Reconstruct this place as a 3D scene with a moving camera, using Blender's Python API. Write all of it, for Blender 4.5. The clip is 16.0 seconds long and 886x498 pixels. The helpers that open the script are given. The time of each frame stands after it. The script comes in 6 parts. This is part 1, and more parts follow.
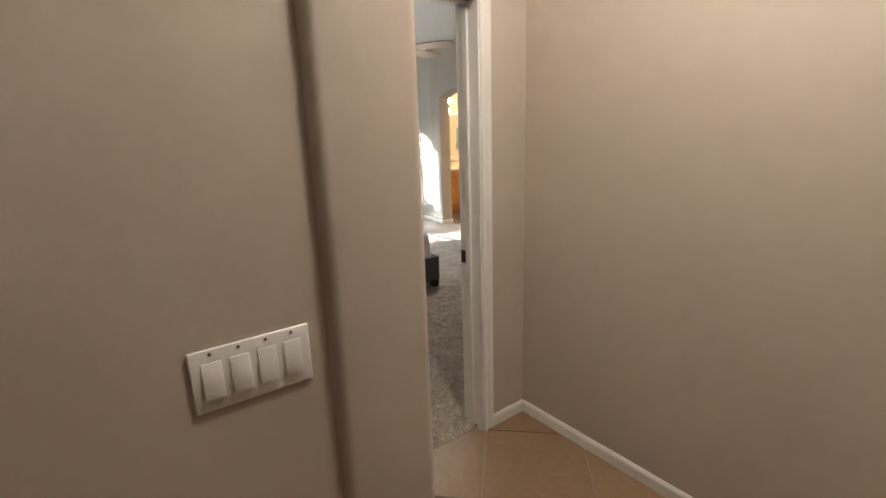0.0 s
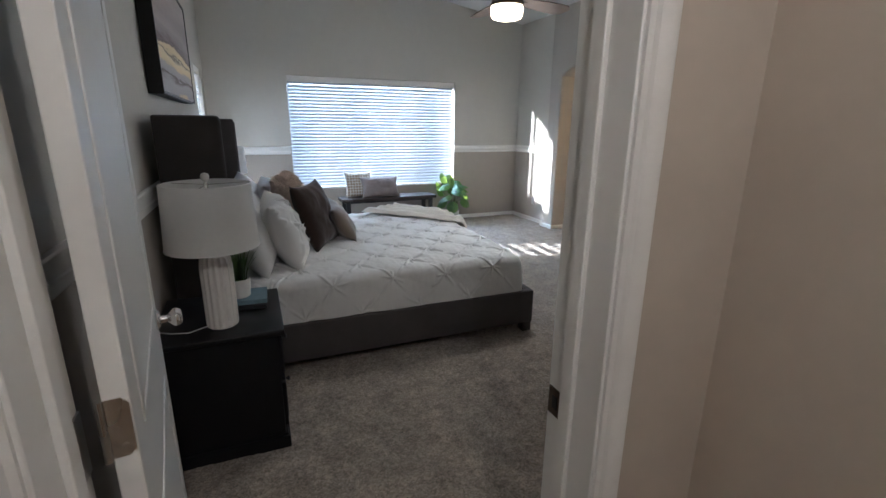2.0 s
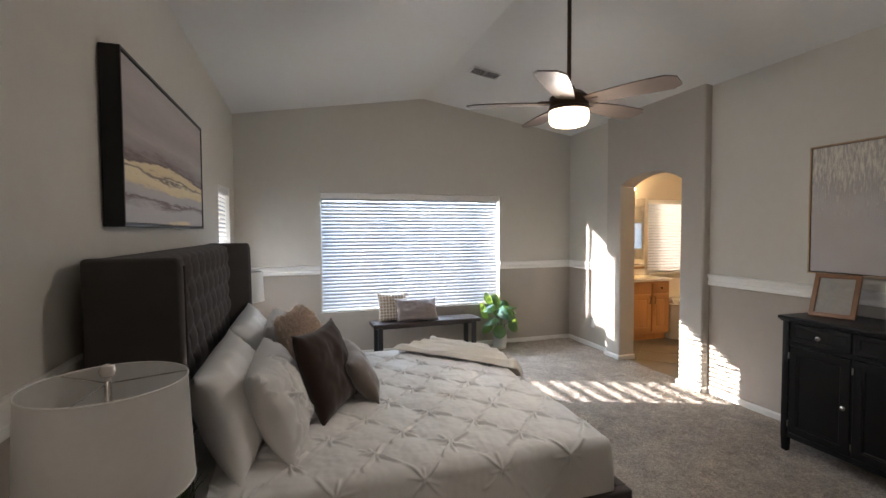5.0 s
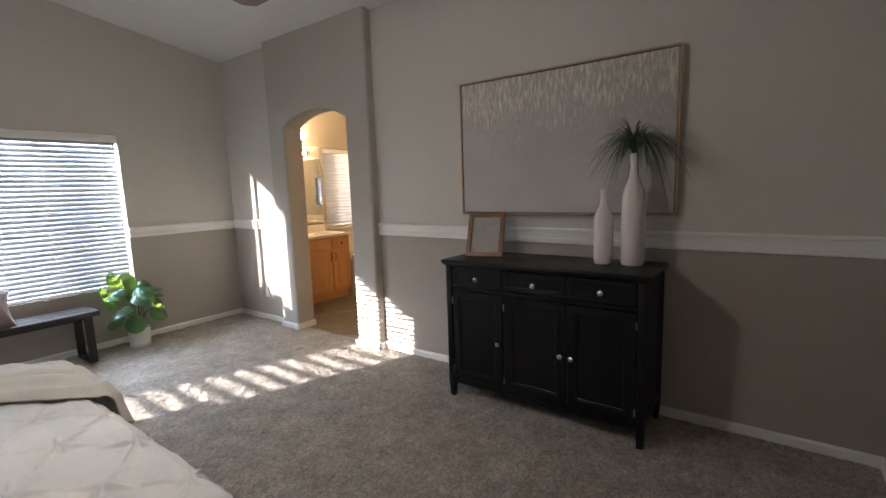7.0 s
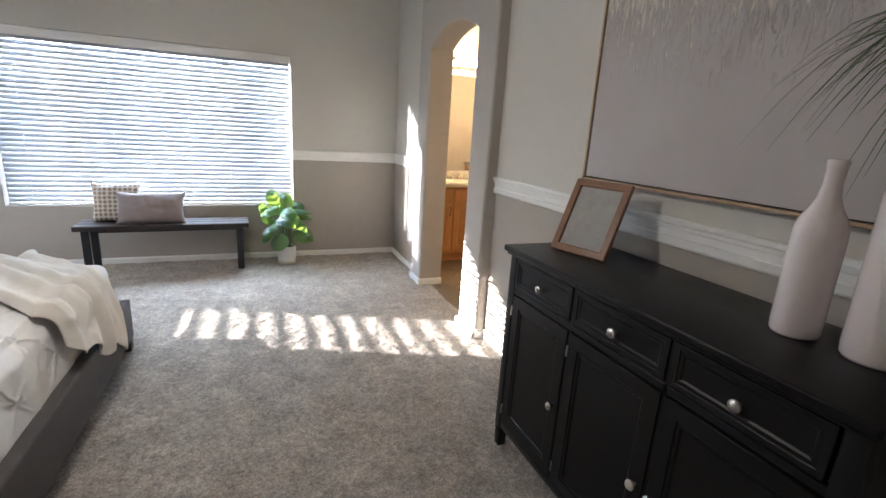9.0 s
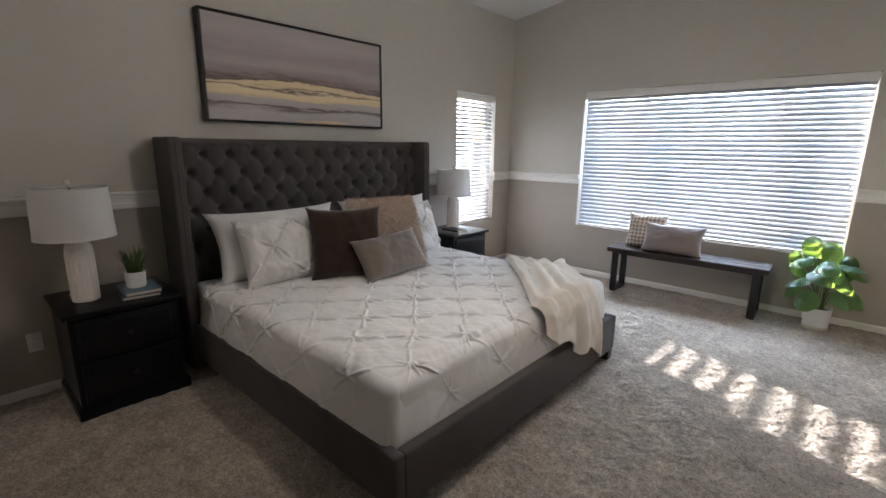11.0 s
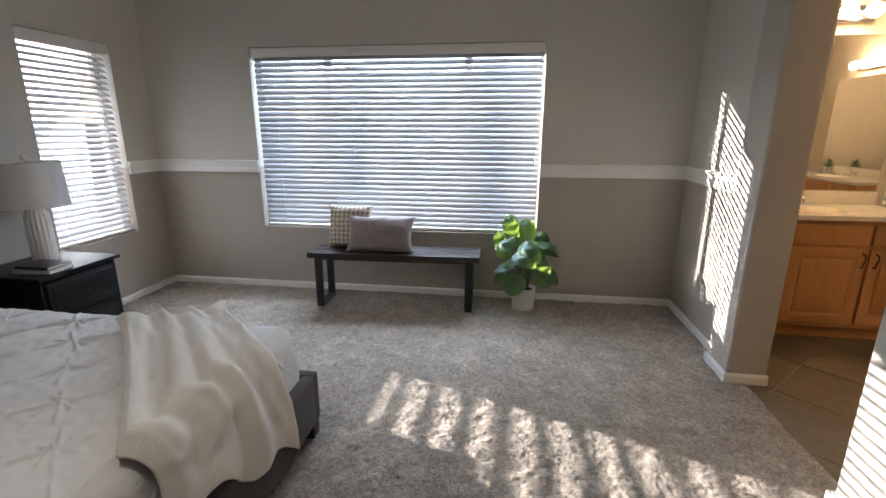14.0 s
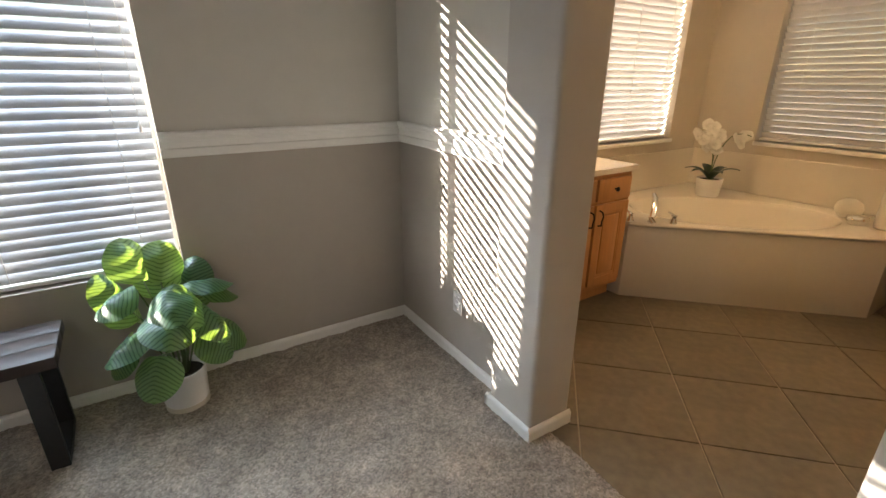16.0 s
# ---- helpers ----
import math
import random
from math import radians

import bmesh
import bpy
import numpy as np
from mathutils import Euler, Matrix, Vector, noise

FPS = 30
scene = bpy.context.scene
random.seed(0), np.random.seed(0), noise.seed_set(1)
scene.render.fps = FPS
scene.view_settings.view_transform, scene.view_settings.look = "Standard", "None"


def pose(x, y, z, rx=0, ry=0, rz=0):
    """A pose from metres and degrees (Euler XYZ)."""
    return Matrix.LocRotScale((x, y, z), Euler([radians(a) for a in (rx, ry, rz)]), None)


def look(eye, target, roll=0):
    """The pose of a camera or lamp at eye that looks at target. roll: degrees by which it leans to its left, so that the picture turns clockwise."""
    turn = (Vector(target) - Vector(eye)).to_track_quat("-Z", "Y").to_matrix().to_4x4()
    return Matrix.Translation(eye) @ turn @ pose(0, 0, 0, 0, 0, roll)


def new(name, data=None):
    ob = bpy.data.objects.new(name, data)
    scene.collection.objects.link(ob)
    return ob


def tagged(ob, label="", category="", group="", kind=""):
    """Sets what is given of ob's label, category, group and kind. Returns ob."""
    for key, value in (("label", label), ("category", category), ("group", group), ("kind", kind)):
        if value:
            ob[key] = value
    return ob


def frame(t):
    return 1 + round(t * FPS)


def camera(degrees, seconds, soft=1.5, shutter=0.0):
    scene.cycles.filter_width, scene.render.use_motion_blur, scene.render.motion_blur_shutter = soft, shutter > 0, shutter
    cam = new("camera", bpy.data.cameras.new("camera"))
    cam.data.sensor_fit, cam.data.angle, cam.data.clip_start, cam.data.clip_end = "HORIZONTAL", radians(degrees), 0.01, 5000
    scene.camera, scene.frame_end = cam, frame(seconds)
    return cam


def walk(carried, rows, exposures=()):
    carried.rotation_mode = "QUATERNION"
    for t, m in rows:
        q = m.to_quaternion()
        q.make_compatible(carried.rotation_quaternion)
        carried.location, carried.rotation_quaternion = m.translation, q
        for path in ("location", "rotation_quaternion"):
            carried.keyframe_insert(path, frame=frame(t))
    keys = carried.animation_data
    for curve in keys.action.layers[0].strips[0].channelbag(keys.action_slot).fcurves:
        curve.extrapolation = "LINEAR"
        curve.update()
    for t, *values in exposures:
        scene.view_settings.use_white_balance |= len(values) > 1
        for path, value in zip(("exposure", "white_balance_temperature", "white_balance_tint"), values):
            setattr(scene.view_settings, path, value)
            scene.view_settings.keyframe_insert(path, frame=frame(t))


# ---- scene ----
import functools
cam = camera(88.4, 16.0)
PATH = [
    (0, (-0.109, -0.596, 1.476), (1.049, 0.966, 1.006), -1.9),
    (0.5, (0.097, -0.331, 1.471), (1.312, 1.192, 1.019), -1.6),
    (1, (0.336, -0.051, 1.487), (1.48, 1.528, 1.041), -1.5),
    (1.5, (0.603, 0.166, 1.5), (1.555, 1.862, 1.034), -0.3),
    (2, (0.72, 0.395, 1.477), (1.456, 2.178, 0.951), 0.6),
    (2.5, (0.79, 0.61, 1.434), (1.381, 2.435, 0.869), 0.6),
    (3, (0.855, 0.758, 1.458), (1.336, 2.629, 0.938), 0.2),
    (3.5, (0.917, 0.907, 1.54), (1.363, 2.818, 1.157), -0.6),
    (3.7, (0.924, 0.956, 1.565), (1.377, 2.879, 1.252), -0.7),
    (5.8, (1.139, 1.481, 1.6), (2.005, 3.284, 1.552), -0.6),
    (6, (1.208, 1.573, 1.576), (2.184, 3.318, 1.501), -0.8),
    (6.5, (1.516, 1.706, 1.505), (2.85, 3.187, 1.337), -1.6),
    (7, (1.796, 1.789, 1.479), (3.396, 2.958, 1.207), -1.9),
    (7.5, (2.198, 1.762, 1.42), (3.885, 2.777, 1.07), -0.5),
    (8, (2.607, 1.757, 1.41), (4.211, 2.879, 0.998), 1.3),
    (8.5, (2.964, 1.895, 1.439), (4.264, 3.338, 0.96), 2.1),
    (9, (3.28, 1.945, 1.438), (4.031, 3.731, 0.943), 3.5),
    (9.5, (3.463, 2.071, 1.457), (3.461, 4.0, 0.928), 3.3),
    (10, (3.616, 2.092, 1.438), (2.865, 3.865, 0.896), 3.0),
    (10.2, (3.647, 2.064, 1.437), (2.641, 3.703, 0.889), 3.0),
    (12.3, (3.656, 2.03, 1.541), (2.264, 3.408, 1.139), 0.1),
    (12.5, (3.588, 2.115, 1.533), (2.283, 3.571, 1.11), -0.1),
    (13, (3.442, 2.383, 1.488), (2.409, 4.031, 1.023), -0.3),
    (13.5, (3.41, 2.843, 1.477), (2.748, 4.658, 0.963), 0.2),
    (14, (3.384, 3.27, 1.432), (3.122, 5.187, 0.927), 0.2),
    (14.5, (3.44, 3.667, 1.479), (3.565, 5.587, 0.934), -0.1),
    (15, (3.671, 4.037, 1.456), (4.001, 5.926, 0.888), -0.8),
    (15.5, (3.635, 4.428, 1.413), (4.262, 6.224, 0.795), -0.5),
    (16, (3.619, 4.824, 1.377), (4.626, 6.406, 0.682), 0.2),
]
EXPOSURES = [
    (0.0, 4.15, 6400, 10),
    (0.5, 3.8, 5900, 10),
    (1.0, 3.6, 5520, 10),
    (1.5, 3.2, 5380, 8),
    (2.0, 3.42, 5480, 9),
    (2.5, 3.87, 5550, 9),
    (3.5, 3.65, 6000, 11),
    (6.0, 3.33, 6450, 14),
    (7.0, 3.3, 6250, 14),
    (8.0, 4.23, 5950, 12),
    (8.5, 4.1, 5950, 12),
    (9.5, 3.45, 6100, 13),
    (10.0, 3.3, 6100, 13),
    (12.5, 3.38, 6450, 16),
    (13.5, 3.12, 6450, 16),
    (14.5, 2.65, 6250, 12),
    (15.0, 2.65, 6250, 12),
    (16.0, 3.0, 6750, 12),
]
walk(cam, [(t, look(eye, target, roll)) for t, eye, target, roll in PATH], EXPOSURES)

# ---- light ----
SUN_WAY = Vector((1.0, -0.374, -0.235)).normalized()
world = bpy.data.worlds.new("sky")
scene.world = world
world.use_nodes = True
wn = world.node_tree.nodes
sky = wn.new("ShaderNodeTexSky")
sky.sky_type, sky.sun_disc = "NISHITA", False
sky.sun_elevation = math.asin(-SUN_WAY.z)
sky.sun_rotation = math.atan2(-SUN_WAY.x, -SUN_WAY.y)
world.node_tree.links.new(sky.outputs[0], wn["Background"].inputs["Color"])
wn["Background"].inputs["Strength"].default_value = 0.05


def lamp(name, kind, energy, color, m, size=None, size_y=None):
    data = bpy.data.lights.new(name, kind)
    data.energy, data.color = energy, color
    if kind == "AREA":
        data.shape, data.size, data.size_y = "RECTANGLE", size, size_y
    elif kind == "POINT":
        data.shadow_soft_size = size
    elif kind == "SUN":
        data.angle = radians(0.3)
    ob = new(name, data)
    ob.matrix_world = m
    return ob


lamp("sun", "SUN", 3.7, (1.0, 0.95, 0.88), look((-20, 14.2, 7), Vector((-20, 14.2, 7)) + SUN_WAY))
# skylight from over the garden, and from the side yard, outside the blinds
lamp("sky_light_north", "AREA", 32, (0.62, 0.80, 1.0), look((2.435, 8.20, 2.42), (2.435, 7.1, 1.25)), 3.0, 1.1)
lamp("sky_light_west", "AREA", 3.0, (0.85, 0.92, 1.0), look((-0.1, 6.39, 1.33), (5, 6.39, 1.1)), 0.7, 1.45)
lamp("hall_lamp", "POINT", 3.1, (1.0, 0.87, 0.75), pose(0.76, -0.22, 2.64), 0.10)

# ---- materials ----


def nodes_of(name):
    m = bpy.data.materials.new(name)
    m.use_nodes = True
    t = m.node_tree
    return m, t, t.nodes["Principled BSDF"]


def mat(name, color, rough=0.5, metal=0.0, var=0.10, s1=2.5, s2=45.0, bump=0.1, bscale=150.0, bdist=0.001,
        sheen=0.0, spec=0.5, coat=0.0, island=0.0, subsurf=0.0, stretch=(1, 1, 1), rvar=0.1):
    """A plain surface: two scales of tone, a fine relief, uneven gloss."""
    m, t, b = nodes_of(name)
    L = t.links.new
    co = t.nodes.new("ShaderNodeTexCoord")
    mp = t.nodes.new("ShaderNodeMapping")
    mp.inputs["Scale"].default_value = stretch
    L(co.outputs["Object"], mp.inputs["Vector"])
    n1, n2, n3 = (t.nodes.new("ShaderNodeTexNoise") for _ in range(3))
    for n, s, d in ((n1, s1, 3), (n2, s2, 4), (n3, bscale, 3)):
        n.inputs["Scale"].default_value, n.inputs["Detail"].default_value = s, d
        L(mp.outputs[0], n.inputs["Vector"])
    add = t.nodes.new("ShaderNodeMath")
    add.operation = "ADD"
    L(n1.outputs[0], add.inputs[0])
    L(n2.outputs[0], add.inputs[1])
    tone = t.nodes.new("ShaderNodeMapRange")
    tone.inputs["From Min"].default_value, tone.inputs["From Max"].default_value = 0.6, 1.4
    tone.inputs["To Min"].default_value, tone.inputs["To Max"].default_value = 1 - var, 1 + var
    L(add.outputs[0], tone.inputs["Value"])
    last = tone.outputs[0]
    if island:
        oi = t.nodes.new("ShaderNodeObjectInfo")
        r = t.nodes.new("ShaderNodeMapRange")
        r.inputs["To Min"].default_value, r.inputs["To Max"].default_value = 1 - island, 1 + island
        L(oi.outputs["Random"], r.inputs["Value"])
        mu = t.nodes.new("ShaderNodeMath")
        mu.operation = "MULTIPLY"
        L(last, mu.inputs[0])
        L(r.outputs[0], mu.inputs[1])
        last = mu.outputs[0]
    sc = t.nodes.new("ShaderNodeVectorMath")
    sc.operation = "SCALE"
    sc.inputs[0].default_value = color
    L(last, sc.inputs["Scale"])
    L(sc.outputs[0], b.inputs["Base Color"])
    rr = t.nodes.new("ShaderNodeMapRange")
    rr.inputs["To Min"].default_value, rr.inputs["To Max"].default_value = max(0.02, rough - rvar), min(1, rough + rvar)
    L(n1.outputs[0], rr.inputs["Value"])
    L(rr.outputs[0], b.inputs["Roughness"])
    b.inputs["Metallic"].default_value = metal
    b.inputs["Specular IOR Level"].default_value = spec
    b.inputs["Sheen Weight"].default_value = sheen
    b.inputs["Coat Weight"].default_value = coat
    if subsurf:
        b.inputs["Subsurface Weight"].default_value, b.inputs["Subsurface Scale"].default_value = subsurf, 0.01
    if bump:
        bp = t.nodes.new("ShaderNodeBump")
        bp.inputs["Strength"].default_value, bp.inputs["Distance"].default_value = bump, bdist
        L(n3.outputs[0], bp.inputs["Height"])
        L(bp.outputs[0], b.inputs["Normal"])
    return m


def glow(name, color, strength):
    m, t, b = nodes_of(name)
    b.inputs["Base Color"].default_value = (*color, 1)
    b.inputs["Emission Color"].default_value = (*color, 1)
    b.inputs["Emission Strength"].default_value = strength
    return m


def thin(name, color, share, rough=0.6):
    """A thin sheet that lets part of the light through (shade, slat, leaf)."""
    m = mat(name, color, rough, var=0.05, bump=0.05, bscale=300)
    t = m.node_tree
    b = t.nodes["Principled BSDF"]
    tr = t.nodes.new("ShaderNodeBsdfTranslucent")
    tr.inputs["Color"].default_value = (*color, 1)
    mx = t.nodes.new("ShaderNodeMixShader")
    mx.inputs[0].default_value = share
    t.links.new(b.outputs[0], mx.inputs[1])
    t.links.new(tr.outputs[0], mx.inputs[2])
    t.links.new(mx.outputs[0], t.nodes["Material Output"].inputs["Surface"])
    return m


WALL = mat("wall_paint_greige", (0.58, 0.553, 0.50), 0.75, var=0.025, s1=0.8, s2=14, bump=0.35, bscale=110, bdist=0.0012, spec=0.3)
DADO = mat("wall_paint_taupe", (0.40, 0.358, 0.312), 0.72, var=0.03, s1=0.8, s2=14, bump=0.35, bscale=110, bdist=0.0012, spec=0.3)
HALLWALL = mat("wall_paint_beige", (0.50, 0.44, 0.37), 0.62, var=0.04, s1=1.2, s2=12, bump=0.35, bscale=45, bdist=0.0015, spec=0.4)
BATHWALL = mat("wall_paint_bath", (0.55, 0.49, 0.40), 0.72, var=0.03, s1=0.8, s2=14, bump=0.3, bscale=110, bdist=0.0012, spec=0.3)
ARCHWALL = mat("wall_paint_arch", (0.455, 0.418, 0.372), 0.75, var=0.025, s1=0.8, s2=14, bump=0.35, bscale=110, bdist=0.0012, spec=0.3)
CEIL = mat("ceiling_paint", (0.76, 0.755, 0.74), 0.85, var=0.02, s1=0.6, s2=18, bump=0.5, bscale=80, bdist=0.0015, spec=0.2)
TRIM = mat("white_trim_paint", (0.78, 0.765, 0.73), 0.4, var=0.03, s1=3, s2=40, bump=0.08, bscale=60)
DOORPAINT = mat("white_door_paint", (0.76, 0.75, 0.72), 0.38, var=0.02, s1=3, s2=40, bump=0.12, bscale=90)
BLACKWOOD = mat("black_painted_wood", (0.006, 0.0062, 0.0072), 0.36, spec=0.28, var=0.3, s1=4, s2=60, bump=0.15, bscale=90, stretch=(1, 1, 0.2))
DARKWOOD = mat("espresso_wood", (0.032, 0.020, 0.016), 0.40, spec=0.35, var=0.35, s1=6, s2=50, bump=0.2, bscale=60, stretch=(0.15, 1, 1))
OAK = mat("honey_oak", (0.50, 0.24, 0.085), 0.38, var=0.16, s1=5, s2=50, bump=0.15, bscale=70, stretch=(1, 1, 0.12))
FRAMEWOOD = mat("brown_frame_wood", (0.21, 0.095, 0.04), 0.4, var=0.25, s1=8, s2=60, bump=0.15)
PALEWOOD = mat("pale_wood", (0.42, 0.29, 0.17), 0.5, var=0.15, s1=8, s2=60, bump=0.15)
GREYLINEN = mat("charcoal_linen", (0.080, 0.072, 0.070), 0.9, var=0.22, s1=6, s2=420, bump=0.5, bscale=700, bdist=0.0008, sheen=0.08, spec=0.2)
WHITECLOTH = mat("white_cotton", (0.78, 0.77, 0.755), 0.85, var=0.03, s1=3, s2=60, bump=0.25, bscale=500, bdist=0.0006, sheen=0.15, spec=0.2)
THROW = mat("cream_fleece", (0.80, 0.75, 0.67), 0.95, var=0.07, s1=10, s2=120, bump=0.9, bscale=260, bdist=0.003, sheen=0.5, spec=0.1)
BROWNVELVET = mat("brown_velvet", (0.036, 0.020, 0.014), 0.85, var=0.25, s1=8, s2=120, bump=0.3, bscale=400, sheen=0.3, spec=0.2)
TAUPEVELVET = mat("taupe_velvet", (0.17, 0.135, 0.11), 0.75, var=0.2, s1=10, s2=120, bump=0.3, bscale=400, sheen=0.7, spec=0.3)
FUR = mat("tan_fur", (0.66, 0.53, 0.43), 0.95, var=0.06, s1=7, s2=60, bump=0.5, bscale=220, bdist=0.003, island=0.12, sheen=0.4, spec=0.1)
MAUVE = mat("taupe_grey_cloth", (0.24, 0.20, 0.19), 0.85, var=0.08, s1=8, s2=200, bump=0.4, bscale=500, sheen=0.3, spec=0.2)
CERAMIC = mat("white_ceramic", (0.78, 0.74, 0.70), 0.25, var=0.03, s1=6, s2=60, bump=0.05, coat=0.3)
GLAZE = mat("glossy_white_glaze", (0.76, 0.68, 0.66), 0.12, var=0.03, s1=6, s2=60, bump=0.03, coat=0.6, rvar=0.04)
MATTECER = mat("matte_white_ceramic", (0.76, 0.74, 0.71), 0.55, var=0.04, s1=8, s2=80, bump=0.05)
NICKEL = mat("brushed_nickel", (0.62, 0.60, 0.57), 0.28, 1.0, var=0.08, bump=0.05)
CHROME = mat("chrome", (0.8, 0.8, 0.8), 0.08, 1.0, var=0.03, bump=0.0, rvar=0.03)
BRONZE = mat("dark_bronze", (0.10, 0.075, 0.055), 0.4, 0.8, var=0.2, bump=0.05)
BLACKMETAL = mat("black_metal", (0.015, 0.015, 0.016), 0.4, 0.3, var=0.2, bump=0.05)
BLADEWOOD = mat("grey_walnut_blade", (0.115, 0.085, 0.07), 0.45, var=0.25, s1=5, s2=50, bump=0.1, stretch=(0.2, 1, 1))
PLASTIC = mat("white_plastic", (0.78, 0.77, 0.75), 0.35, var=0.02, bump=0.0)
ACRYLIC = mat("bone_acrylic", (0.72, 0.66, 0.56), 0.16, var=0.02, s1=2, s2=30, bump=0.0, coat=0.3, rvar=0.05)
MARBLE = mat("cream_cultured_marble", (0.74, 0.68, 0.58), 0.2, var=0.06, s1=6, s2=30, bump=0.0, coat=0.3)
SLAT = thin("white_blind_slat", (0.53, 0.55, 0.58), 0.04, 0.6)
BATHSLAT = mat("blind_slat_bath", (0.74, 0.70, 0.66), 0.5, var=0.03, bump=0.05)
SHADE = thin("white_linen_shade", (0.80, 0.79, 0.77), 0.35, 0.85)
SOIL = mat("dark_soil", (0.03, 0.022, 0.016), 0.95, var=0.4, s1=30, s2=120, bump=0.8, bdist=0.004)
STEM = mat("green_stem", (0.10, 0.14, 0.05), 0.6, var=0.2)
GRASS = thin("green_grass_blade", (0.075, 0.13, 0.045), 0.25, 0.5)
DARKGRASS = thin("dark_grass_blade", (0.07, 0.13, 0.04), 0.25, 0.4)
STUCCO = mat("tan_stucco", (0.42, 0.34, 0.26), 0.9, var=0.1, s1=2, s2=40, bump=0.6, bscale=60, bdist=0.003)
GRAVEL = mat("desert_gravel", (0.34, 0.28, 0.22), 0.95, var=0.3, s1=1.5, s2=40, bump=0.8, bscale=40, bdist=0.01)
BLOCK = mat("grey_block", (0.36, 0.31, 0.27), 0.9, var=0.12, s1=2, s2=30, bump=0.5, bscale=60, bdist=0.003, island=0.08)
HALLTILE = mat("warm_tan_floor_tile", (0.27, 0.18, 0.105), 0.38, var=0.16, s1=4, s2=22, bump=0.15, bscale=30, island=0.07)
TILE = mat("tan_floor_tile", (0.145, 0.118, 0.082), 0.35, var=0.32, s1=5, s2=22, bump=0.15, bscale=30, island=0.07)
GROUT = mat("sand_grout", (0.33, 0.28, 0.22), 0.9, var=0.15, s1=8, s2=80, bump=0.4, bscale=200)
VINYL = mat("tan_vinyl_frame", (0.55, 0.50, 0.43), 0.45, var=0.04, bump=0.0)
MIRROR = mat("mirror_silver", (0.88, 0.89, 0.88), 0.02, 1.0, var=0.0, bump=0.0, rvar=0.0)
BULB = glow("bulb_glow", (1.0, 0.70, 0.38), 11.5)
FANGLASS = glow("opal_glass_lit", (1.0, 0.80, 0.52), 0.75)

GLASS, gt, gb = nodes_of("window_glass")
gb.inputs["Transmission Weight"].default_value, gb.inputs["Roughness"].default_value, gb.inputs["IOR"].default_value = 1.0, 0.0, 1.02


def carpet_material():
    """Twisted tufts of mixed tone, with swathes where the nap lies another way."""
    m = mat("grey_beige_carpet", (0.365, 0.31, 0.255), 0.95, var=0.36, s1=6.5, s2=34, bump=1.0, bscale=330, bdist=0.006, sheen=0.2, spec=0.1)
    t = m.node_tree
    L = t.links.new
    b = t.nodes["Principled BSDF"]
    src = b.inputs["Base Color"].links[0].from_socket
    co = t.nodes.new("ShaderNodeTexCoord")
    vo = t.nodes.new("ShaderNodeTexVoronoi")
    vo.inputs["Scale"].default_value = 135.0
    L(co.outputs["Object"], vo.inputs["Vector"])
    sp = t.nodes.new("ShaderNodeSeparateColor")
    L(vo.outputs["Color"], sp.inputs[0])
    mr = t.nodes.new("ShaderNodeMapRange")
    mr.inputs["To Min"].default_value, mr.inputs["To Max"].default_value = 0.64, 1.34
    L(sp.outputs[0], mr.inputs["Value"])
    sc = t.nodes.new("ShaderNodeVectorMath")
    sc.operation = "SCALE"
    L(src, sc.inputs[0])
    L(mr.outputs[0], sc.inputs["Scale"])
    nap = t.nodes.new("ShaderNodeTexNoise")
    nap.inputs["Scale"].default_value, nap.inputs["Detail"].default_value, nap.inputs["Distortion"].default_value = 9.0, 5, 1.6
    L(co.outputs["Object"], nap.inputs["Vector"])
    lay = t.nodes.new("ShaderNodeMapRange")
    lay.inputs["From Min"].default_value, lay.inputs["From Max"].default_value = 0.36, 0.64
    lay.inputs["To Min"].default_value, lay.inputs["To Max"].default_value = 0.89, 1.11
    L(nap.outputs[0], lay.inputs["Value"])
    s2 = t.nodes.new("ShaderNodeVectorMath")
    s2.operation = "SCALE"
    L(sc.outputs[0], s2.inputs[0])
    L(lay.outputs[0], s2.inputs["Scale"])
    L(s2.outputs[0], b.inputs["Base Color"])
    return m


CARPET = carpet_material()


